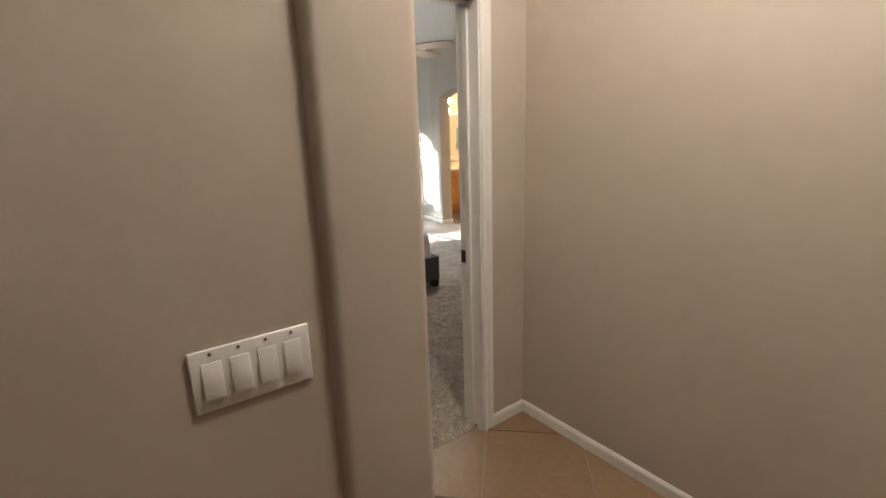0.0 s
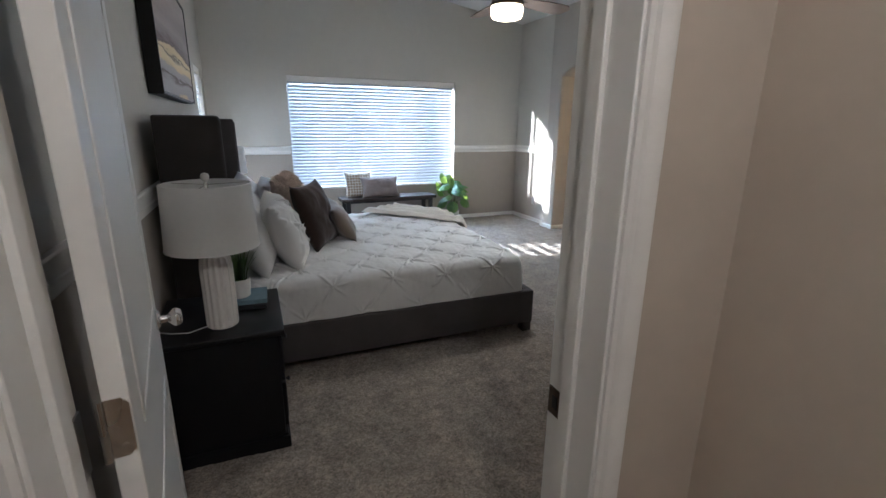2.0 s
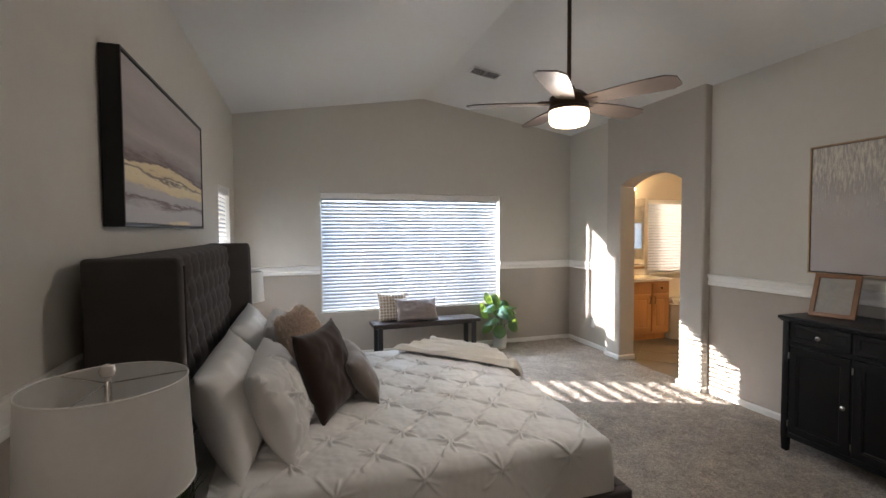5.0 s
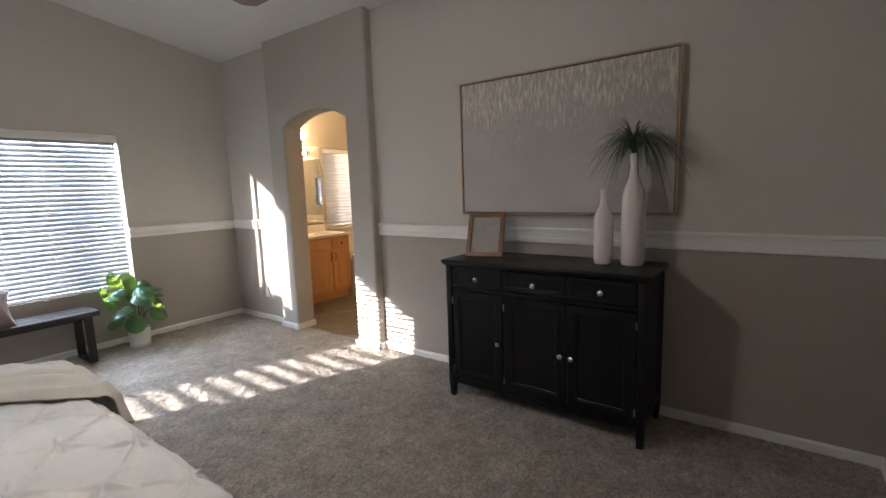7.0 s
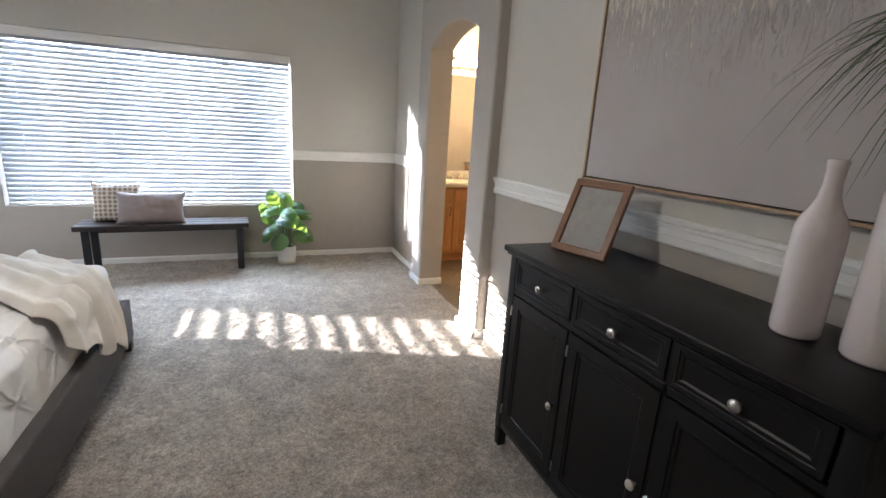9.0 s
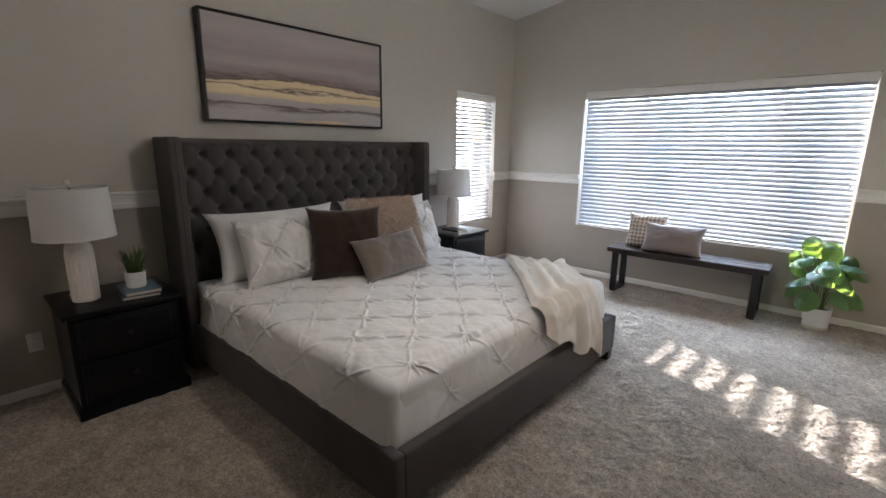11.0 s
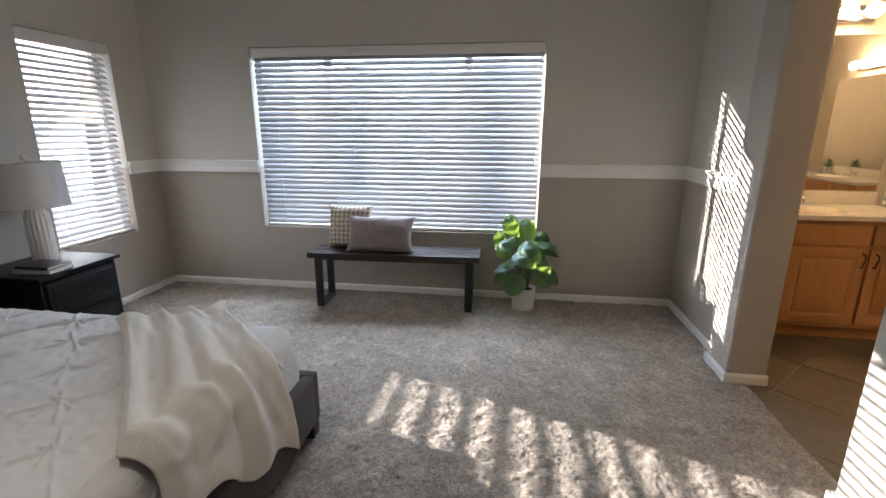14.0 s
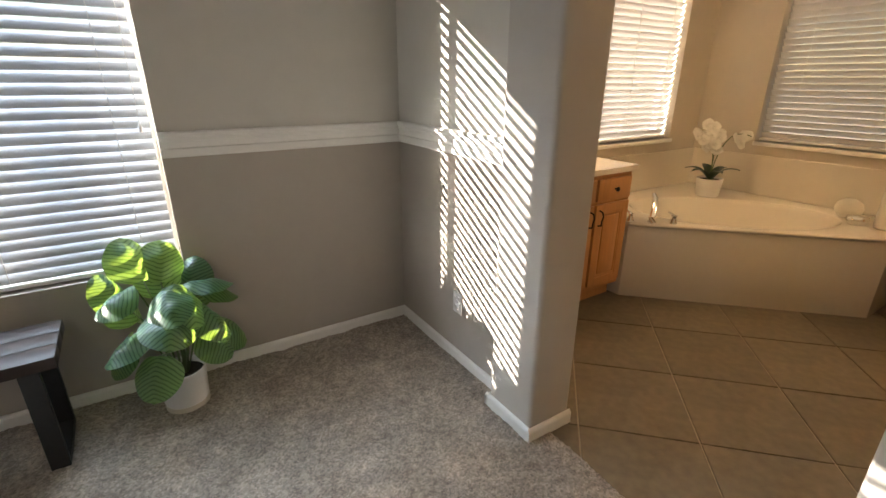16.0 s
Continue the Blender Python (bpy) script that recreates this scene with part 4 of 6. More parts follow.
def table_lamp(m):
    top = thing("table_lamp", m, "table lamp with fluted white ceramic base and white drum shade, unlit", "lamp", "bedside lamps")
    part("base", lathe([(0.0001, 0), (0.058, 0.0), (0.065, 0.006), (0.067, 0.02), (0.067, 0.27), (0.063, 0.308), (0.049, 0.338), (0.026, 0.352), (0.018, 0.356), (0.0001, 0.356)], 96, 16, 0.09, (0.012, 0.335)), CERAMIC, top)
    part("stem", lathe([(0.008, 0.35), (0.008, 0.632), (0.004, 0.637)], 12), NICKEL, top)
    part("finial", lathe([(0.0001, 0.630), (0.007, 0.632), (0.006, 0.640), (0.014, 0.645), (0.018, 0.657), (0.014, 0.670), (0.0001, 0.675)], 16), CERAMIC, top)
    sh = lathe([(0.184, 0.362), (0.172, 0.630)], 64)
    bmesh.ops.delete(sh, geom=[f for f in sh.faces if len(f.verts) > 4], context="FACES")
    bmesh.ops.solidify(sh, geom=sh.faces[:], thickness=0.0015)
    shade = part("shade", sh, SHADE, top)
    for r, z in ((0.184, 0.363), (0.172, 0.629)):
        part("rim", tube([(r * math.cos(a), r * math.sin(a), z) for a in [i * math.pi / 24 for i in range(49)]], 0.0025, 6), PLASTIC, shade)
    part("spider", merge(*[tube([(0, 0, 0.626), (0.172 * math.cos(a), 0.172 * math.sin(a), 0.624)], 0.0018, 6) for a in (0.4, 2.5, 4.6)]), NICKEL, shade)
    return top


table_lamp(pose(0.53, 2.505, 0.604))
table_lamp(pose(0.47, 5.72, 0.604))
obj("lamp_cord", tube([(0.47, 2.50, 0.608), (0.40, 2.45, 0.609), (0.33, 2.47, 0.608), (0.27, 2.50, 0.611), (0.243, 2.50, 0.57), (0.243, 2.46, 0.3), (0.243, 2.42, 0.02)], 0.0025, 6), PLASTIC, None, "white lamp cord hanging behind the nightstand", "cord", smooth="all")


def book(name, m, size, cover, label):
    w, d, h = size
    b = thing(name, m, label, "book", "books by the bed")
    part("cover", boxes([((-w / 2, -d / 2, 0), (w / 2, d / 2, 0.003)), ((-w / 2, -d / 2, h - 0.003), (w / 2, d / 2, h)), ((-w / 2, -d / 2, 0), (-w / 2 + 0.004, d / 2, h))], 0.001, 1), cover, b)
    part("pages", box((-w / 2 + 0.004, -d / 2 + 0.005, 0.003), (w / 2 - 0.005, d / 2 - 0.005, h - 0.003)), PAGES, b)
    return b


PAGES = mat("book_pages", (0.66, 0.60, 0.50), 0.9, var=0.15, s1=4, s2=90, bump=0.4, bscale=300, stretch=(0.1, 0.1, 6))
BLACKCOVER = mat("black_book_cover", (0.02, 0.022, 0.024), 0.5, var=0.2)
BLUECOVER = mat("grey_blue_book_cover", (0.14, 0.22, 0.27), 0.55, var=0.12)
GREYCOVER = mat("pale_grey_book_cover", (0.45, 0.43, 0.41), 0.55, var=0.1)
book("book", pose(0.60, 2.74, 0.605, 0, 0, 84), (0.19, 0.25, 0.020), BLACKCOVER, "black book flat on the nightstand")
book("book", pose(0.605, 2.745, 0.626, 0, 0, 88), (0.18, 0.24, 0.022), BLUECOVER, "grey blue book on the stack")
book("book", pose(0.64, 5.55, 0.605, 0, 0, 95), (0.17, 0.23, 0.022), GREYCOVER, "pale book flat on the nightstand")
book("book", pose(0.64, 5.555, 0.628, 0, 0, 90), (0.16, 0.22, 0.018), BLACKCOVER, "dark book on the stack")


def grass_pot(m):
    p = thing("potted_grass", m, "small white pot of green grass on the books", "plant")
    part("pot", lathe([(0.0001, 0), (0.044, 0), (0.050, 0.006), (0.054, 0.088), (0.054, 0.092), (0.049, 0.092), (0.047, 0.078), (0.0001, 0.078)], 32), MATTECER, p)
    part("soil", lathe([(0.0001, 0.08), (0.046, 0.079), (0.046, 0.074)], 16), SOIL, p)
    rng = random.Random(3)
    bms = []
    for i in range(110):
        a, r, l, o = rng.uniform(0, 6.283), 0.036 * math.sqrt(rng.random()), rng.uniform(0.09, 0.17), rng.uniform(0.01, 0.07)
        x, y = r * math.cos(a), r * math.sin(a)
        pts = [Vector((x + o * t * t * math.cos(a), y + o * t * t * math.sin(a), 0.078 + l * t)) for t in (0, 0.4, 0.75, 1)]
        s = Vector((-math.sin(a + 0.6), math.cos(a + 0.6), 0))
        bm = bmesh.new()
        vs = [[bm.verts.new(q + s * k * w) for k in (-1, 1)] for q, w in zip(pts, (0.0022, 0.0026, 0.0018, 0.0003))]
        for c, d in zip(vs, vs[1:]):
            bm.faces.new((c[0], c[1], d[1], d[0]))
        bms.append(bm)
    part("grass", merge(*bms), GRASS, p, smooth="all")
    return p


grass_pot(pose(0.60, 2.735, 0.648))

# ---- sideboard ----


def knob(parent, x, y, z):
    k = moved(lathe([(0.0055, 0), (0.0055, 0.010), (0.008, 0.014), (0.0155, 0.018), (0.0165, 0.024), (0.011, 0.030), (0.0001, 0.032)], 18), pose(x, y, z, 90))
    return part("knob", k, NICKEL, parent, "satin nickel knob")


def panelled(name, parent, material, x0, x1, z0, z1, yf, t=0.020, rail=0.048, deep=0.009, m=None):
    """A framed front: rails in one piece round a sunken panel with a stepped edge."""
    f = part(name, ring(x0, x1, z0, z1, rail, yf, yf + t, 0.002), material, parent, m=m)
    part("panel", sunk_panel(x0 + rail - 0.002, x1 - rail + 0.002, z0 + rail - 0.002, z1 - rail + 0.002, yf + deep * 0.5, yf + deep, 0.012), material, f, smooth=False)
    return f


def sideboard():
    w, d, h = 1.30, 0.455, 0.985
    s = thing("sideboard", pose(4.302 + d / 2, 2.952, 0, 0, 0, -90), "black painted wooden sideboard with three drawers and three doors", "sideboard")
    hw, f = w / 2, -d / 2
    part("top", merge(box((-hw - 0.018, f - 0.032, h - 0.026), (hw + 0.018, d / 2, h), 0.007, 3), box((-hw - 0.008, f - 0.018, h - 0.040), (hw + 0.008, d / 2, h - 0.025), 0.005, 2)), BLACKWOOD, s)
    part("carcass", boxes([((-hw + 0.012, f + 0.016, 0.105), (hw - 0.012, d / 2 - 0.01, h - 0.036))], 0.002, 1), BLACKWOOD, s)
    for sx in (-1, 1):
        for y in (f, d / 2 - 0.046):
            x = sx * (hw - 0.023)
            post = box((x - 0.023, y, 0.10), (x + 0.023, y + 0.046, h - 0.036), 0.003)
            foot = prism([(x - 0.023, 0.102), (x + 0.023, 0.102), (x + 0.017, -0.006), (x - 0.017, -0.006)], "y", y + 0.003, y + 0.043, 0.003)
            part("leg", merge(post, foot), BLACKWOOD, s)
        panelled("side_panel", s, BLACKWOOD, f + 0.03, d / 2 - 0.03, 0.13, h - 0.04, 0, 0.016, 0.045, 0.008, pose(sx * (hw - 0.006), 0, 0, 0, 0, 90 * sx))
    part("apron", box((-hw + 0.045, f + 0.004, 0.105), (hw - 0.045, f + 0.024, 0.142), 0.003), BLACKWOOD, s)
    part("mid_rail", box((-hw + 0.045, f + 0.004, 0.778), (hw - 0.045, f + 0.024, 0.802), 0.002, 1), BLACKWOOD, s)
    cols = [(-hw + 0.050, -0.214), (-0.206, 0.206), (0.214, hw - 0.050)]
    for x in (-0.21, 0.21):
        part("stile", box((x - 0.006, f + 0.004, 0.14), (x + 0.006, f + 0.02, h - 0.04)), BLACKWOOD, s)
    for i, (a, b) in enumerate(cols):
        dr = panelled("drawer", s, BLACKWOOD, a + 0.004, b - 0.004, 0.808, h - 0.048, f - 0.002, 0.02, 0.018, 0.008)
        knob(dr, (a + b) / 2, f + 0.007, 0.864)
        do = panelled("door", s, BLACKWOOD, a + 0.004, b - 0.004, 0.148, 0.772, f - 0.002)
        knob(do, (a + 0.03) if i == 2 else (b - 0.03), f - 0.001, 0.452)
        for z in (0.21, 0.70):
            hx = b - 0.001 if i == 2 else a + 0.001
            part("hinge", box((hx - 0.004, f - 0.006, z - 0.022), (hx + 0.004, f + 0.002, z + 0.022), 0.001, 1), NICKEL, do)
    return s


sideboard()


def vase(m, h, r, label):
    v = lathe([(0.0001, 0.0), (r * 0.93, 0.0), (r * 0.98, 0.008), (r, 0.03), (r, h * 0.58), (r * 0.97, h * 0.63), (r * 0.82, h * 0.69), (r * 0.58, h * 0.745), (r * 0.42, h * 0.80), (r * 0.36, h * 0.87), (r * 0.37, h * 0.95),
               (r * 0.42, h * 0.995), (r * 0.38, h), (r * 0.28, h * 0.985), (r * 0.24, h * 0.9), (0.0001, h * 0.9)], 48)
    return obj("vase", v, GLAZE, None, label, "vase", "white vases", smooth="all", m=m)


vase(pose(4.57, 2.615, 0.9855), 0.445, 0.057, "shorter glossy white bottle vase on the sideboard")
vase(pose(4.59, 2.452, 0.9855), 0.645, 0.066, "tall glossy white bottle vase on the sideboard")


def spray(m, seed, n, reach, rise):
    """A tuft of long arching grass blades."""
    rng = random.Random(seed)
    bms = []
    for i in range(n):
        a = rng.uniform(0, 6.283)
        k = rng.random()
        out, up = reach * (0.35 + 0.65 * k) * rng.uniform(0.75, 1.05), rise * rng.uniform(0.6, 1.0)
        droop = rng.uniform(0.5, 1.2) * k * 0.42
        side = rng.uniform(-0.05, 0.05)
        ca, sa = math.cos(a), math.sin(a)
        pts = []
        for t in [j / 7 for j in range(8)]:
            r = out * (0.10 * t + 0.90 * t ** 1.5)
            z = up * math.sin(min(1.0, t * 1.15) * math.pi / 2) - droop * t ** 2.6
            pts.append(Vector((r * ca - side * t * t * sa, r * sa + side * t * t * ca, z)))
        s = Vector((-sa, ca, 0.15))
        bm = bmesh.new()
        vs = [[bm.verts.new(q + s * k2 * w) for k2 in (-1, 1)] for q, w in zip(pts, (0.0022, 0.0036, 0.0044, 0.0043, 0.0038, 0.003, 0.0018, 0.0005))]
        for c, d in zip(vs, vs[1:]):
            bm.faces.new((c[0], c[1], d[1], d[0]))
        bms.append(bm)
    return merge(*bms)


g = spray(None, 8, 170, 0.38, 0.22)
for v in g.verts:
    v.co.x = min(v.co.x, 0.125)
obj("grass_spray", g, DARKGRASS, None, "long arching green grass in the tall vase", "plant", smooth="all", m=pose(4.59, 2.452, 1.615))


def photo_frame():
    f = thing("photo_frame", pose(4.481, 3.406, 0.988, 0, 0, -73.4) @ pose(0, 0, 0, -25), "brown wooden photo frame with glass, leaning back on the sideboard", "picture frame")
    w, h, b = 0.262, 0.325, 0.032
    part("frame", ring(-w / 2, w / 2, 0, h, b, 0, 0.02, 0.004), FRAMEWOOD, f)
    part("picture", box((-w / 2 + b, 0.010, b), (w / 2 - b, 0.016, h - b)), PHOTO, f, "pale sheet behind shiny glass")
    part("stand", box((-0.03, 0.02, 0.005), (0.03, 0.026, 0.22), 0.002, 1), BLACKCOVER, f)
    return f


PHOTO = mat("glazed_photo", (0.40, 0.385, 0.36), 0.06, var=0.12, s1=6, s2=40, bump=0.0, coat=1.0, rvar=0.02)
photo_frame()

# ---- pictures on the walls ----


def seascape_material():
    m, t, b = nodes_of("seascape_canvas")
    L = t.links.new
    co = t.nodes.new("ShaderNodeTexCoord")
    mp = t.nodes.new("ShaderNodeMapping")
    mp.inputs["Scale"].default_value = (1.0, 0.13, 1.3)
    L(co.outputs["Object"], mp.inputs["Vector"])
    n = t.nodes.new("ShaderNodeTexNoise")
    n.inputs["Scale"].default_value, n.inputs["Detail"].default_value, n.inputs["Roughness"].default_value = 9.0, 7, 0.62
    L(mp.outputs[0], n.inputs["Vector"])
    sp = t.nodes.new("ShaderNodeSeparateXYZ")
    L(co.outputs["Object"], sp.inputs[0])
    ma = t.nodes.new("ShaderNodeMath")
    ma.operation = "MULTIPLY_ADD"
    ma.inputs[1].default_value = 0.22
    L(n.outputs[0], ma.inputs[0])
    L(sp.outputs["Z"], ma.inputs[2])
    cr = t.nodes.new("ShaderNodeValToRGB")
    r = cr.color_ramp
    gold, umber, mist = (0.74, 0.60, 0.36), (0.13, 0.085, 0.075), (0.43, 0.40, 0.40)
    stops = [(0.08, mist), (0.115, gold), (0.135, mist), (0.20, (0.46, 0.43, 0.43)), (0.235, umber), (0.245, mist), (0.30, (0.49, 0.44, 0.42)), (0.315, gold), (0.355, (0.80, 0.68, 0.45)), (0.368, umber), (0.380, gold),
             (0.410, (0.76, 0.63, 0.40)), (0.420, umber), (0.45, (0.30, 0.25, 0.24)), (0.52, (0.42, 0.37, 0.355)), (0.60, (0.36, 0.31, 0.30)), (0.72, (0.45, 0.40, 0.385)), (0.85, (0.41, 0.365, 0.355))]
    r.elements[0].position, r.elements[0].color = stops[0][0], (*stops[0][1], 1)
    r.elements[1].position, r.elements[1].color = stops[-1][0], (*stops[-1][1], 1)
    for p, c in stops[1:-1]:
        e = r.elements.new(p)
        e.color = (*c, 1)
    L(ma.outputs[0], cr.inputs["Fac"])
    L(cr.outputs[0], b.inputs["Base Color"])
    b.inputs["Roughness"].default_value = 0.6
    bp = t.nodes.new("ShaderNodeBump")
    bp.inputs["Strength"].default_value, bp.inputs["Distance"].default_value = 0.5, 0.003
    L(n.outputs[0], bp.inputs["Height"])
    L(bp.outputs[0], b.inputs["Normal"])
    return m


def drip_material():
    """Pale canvas with heavy cream streaks that run down from its upper half."""
    m, t, b = nodes_of("drip_canvas")
    L = t.links.new
    co = t.nodes.new("ShaderNodeTexCoord")
    mp = t.nodes.new("ShaderNodeMapping")
    mp.inputs["Scale"].default_value = (1.0, 1.0, 0.20)
    L(co.outputs["Object"], mp.inputs["Vector"])
    n = t.nodes.new("ShaderNodeTexNoise")
    n.inputs["Scale"].default_value, n.inputs["Detail"].default_value, n.inputs["Roughness"].default_value = 70.0, 6, 0.70
    L(mp.outputs[0], n.inputs["Vector"])
    sp = t.nodes.new("ShaderNodeSeparateXYZ")
    L(co.outputs["Object"], sp.inputs[0])
    hz = t.nodes.new("ShaderNodeMapRange")
    hz.inputs["From Min"].default_value, hz.inputs["From Max"].default_value = 0.25, 0.75
    hz.inputs["To Min"].default_value, hz.inputs["To Max"].default_value = -0.22, 0.06
    L(sp.outputs["Z"], hz.inputs["Value"])
    ad = t.nodes.new("ShaderNodeMath")
    ad.operation = "ADD"
    L(n.outputs[0], ad.inputs[0])
    L(hz.outputs[0], ad.inputs[1])
    st = t.nodes.new("ShaderNodeMapRange")
    st.inputs["From Min"].default_value, st.inputs["From Max"].default_value = 0.46, 0.64
    L(ad.outputs[0], st.inputs["Value"])
    n2 = t.nodes.new("ShaderNodeTexNoise")
    n2.inputs["Scale"].default_value = 3.0
    L(co.outputs["Object"], n2.inputs["Vector"])
    base = t.nodes.new("ShaderNodeMix")
    base.data_type = "RGBA"
    base.inputs["A"].default_value, base.inputs["B"].default_value = (0.40, 0.355, 0.34, 1), (0.52, 0.485, 0.475, 1)
    L(n2.outputs[0], base.inputs["Factor"])
    mx = t.nodes.new("ShaderNodeMix")
    mx.data_type = "RGBA"
    mx.inputs["B"].default_value = (0.76, 0.71, 0.61, 1)
    L(st.outputs[0], mx.inputs["Factor"])
    L(base.outputs["Result"], mx.inputs["A"])
    L(mx.outputs["Result"], b.inputs["Base Color"])
    b.inputs["Roughness"].default_value = 0.6
    bp = t.nodes.new("ShaderNodeBump")
    bp.inputs["Strength"].default_value, bp.inputs["Distance"].default_value = 0.9, 0.004
    L(st.outputs[0], bp.inputs["Height"])
    L(bp.outputs[0], b.inputs["Normal"])
    return m


SEA, DRIP = seascape_material(), drip_material()


def wall_picture(name, m, w, h, deep, edge, frame_mat, canvas, label):
    """A framed canvas; local x out of the wall, y along it, z up."""
    p = thing(name, m, label, "painting")
    t = edge
    part("frame", moved(ring(-w / 2, w / 2, 0, h, t, 0, deep), pose(0, 0, 0, 0, 0, 90) @ Matrix.Scale(-1, 4, (0, 1, 0))), frame_mat, p)
    part("canvas", box((0.004, -w / 2 + t + 0.006, t + 0.006), (deep - 0.006, w / 2 - t - 0.006, h - t - 0.006), 0.002, 1), canvas, p)
    part("backing", box((0.001, -w / 2 + t - 0.001, t - 0.001), (0.012, w / 2 - t + 0.001, h - t + 0.001)), BLACKCOVER, p)
    return p


wall_picture("seascape_painting", pose(XW + 0.004, 4.112, 1.622), 1.548, 0.722, 0.075, 0.012, BLACKMETAL, SEA, "abstract grey and gold seascape canvas in thin black frame")
wall_picture("drip_painting", pose(XE - 0.004, 2.994, 1.262, 0, 0, 180), 1.492, 0.965, 0.045, 0.011, PALEWOOD, DRIP, "pale abstract canvas with cream streaks in thin wood frame")

# ---- bench under the window ----


def bench():
    b = thing("bench", pose(2.50, 6.835, 0, 0, 0, 2.0), "dark wooden bench with black metal loop legs under the window", "bench")
    w, d, h = 1.40, 0.33, 0.468
    for i in range(3):
        y0 = -d / 2 + i * d / 3
        part("plank", box((-w / 2, y0 + 0.0008, h - 0.045), (w / 2, y0 + d / 3 - 0.0008, h), 0.003, 2), DARKWOOD, b)
    part("underframe", box((-w / 2 + 0.05, -d / 2 + 0.05, h - 0.07), (w / 2 - 0.05, d / 2 - 0.05, h - 0.046)), BLACKMETAL, b)
    for x in (-w / 2 + 0.085, w / 2 - 0.085):
        loop = boxes([((x - 0.03, -d / 2 + 0.015, -0.004), (x + 0.03, -d / 2 + 0.04, h - 0.046)), ((x - 0.03, d / 2 - 0.04, -0.004), (x + 0.03, d / 2 - 0.015, h - 0.046)),
                      ((x - 0.03, -d / 2 + 0.04, 0.0), (x + 0.03, d / 2 - 0.04, 0.025)), ((x - 0.03, -d / 2 + 0.04, h - 0.071), (x + 0.03, d / 2 - 0.04, h - 0.046))], 0.002, 1)
        part("leg", loop, BLACKMETAL, b)


bench()


def dotted_material():
    m = mat("cream_cloth_dots", (0.62, 0.57, 0.50), 0.9, var=0.05, bump=0.3, bscale=500)
    t = m.node_tree
    b = t.nodes["Principled BSDF"]
    L = t.links.new
    co = t.nodes.new("ShaderNodeTexCoord")
    vo = t.nodes.new("ShaderNodeTexVoronoi")
    vo.inputs["Scale"].default_value, vo.inputs["Randomness"].default_value = 26.0, 0.12
    vo.voronoi_dimensions = "2D"
    L(co.outputs["Object"], vo.inputs["Vector"])
    mr = t.nodes.new("ShaderNodeMapRange")
    mr.inputs["From Min"].default_value, mr.inputs["From Max"].default_value = 0.36, 0.42
    L(vo.outputs["Distance"], mr.inputs["Value"])
    mx = t.nodes.new("ShaderNodeMix")
    mx.data_type = "RGBA"
    mx.inputs["A"].default_value, mx.inputs["B"].default_value = (0.30, 0.215, 0.145, 1), (0.62, 0.57, 0.50, 1)
    L(mr.outputs[0], mx.inputs["Factor"])
    L(mx.outputs["Result"], b.inputs["Base Color"])
    return m


DOTS = dotted_material()


def upright(x, y, z, back, turn=0):
    """Pose of a cushion standing on the bench, its face to -y, tipped back."""
    return pose(x, y, z, 0, 0, turn) @ pose(0, 0, 0, 90 - back, 0, 0)


cushion("dotted_cushion", pillow(0.37, 0.36, 0.13, 0.006, 11, ear=0.05), DOTS, upright(2.09, 6.92, 0.635, 14), "cream cushion with tan dots on the bench")
cushion("grey_cushion", pillow(0.54, 0.30, 0.14, 0.006, 12, ear=0.07), MAUVE, upright(2.38, 6.82, 0.60, 26, 2), "taupe grey oblong cushion on the bench")

# ---- plant by the window ----


def leaf_mesh(l, w):
    def fn(u, v):
        s = 2 * u - 1
        y = v * l
        prof = math.sin(math.pi * min(1, v * 0.97 + 0.03) ** 0.85) ** 0.48
        x = s * w / 2 * prof
        z = -0.25 * abs(x) * (1 - v) + 0.10 * l * math.sin(v * 2.6) - 0.16 * l * v * v - 0.9 * x * x / w + 0.003 * math.sin(y * 60 + abs(x) * 30)
        return (x, y, z)
    return sheet(12, 14, fn)


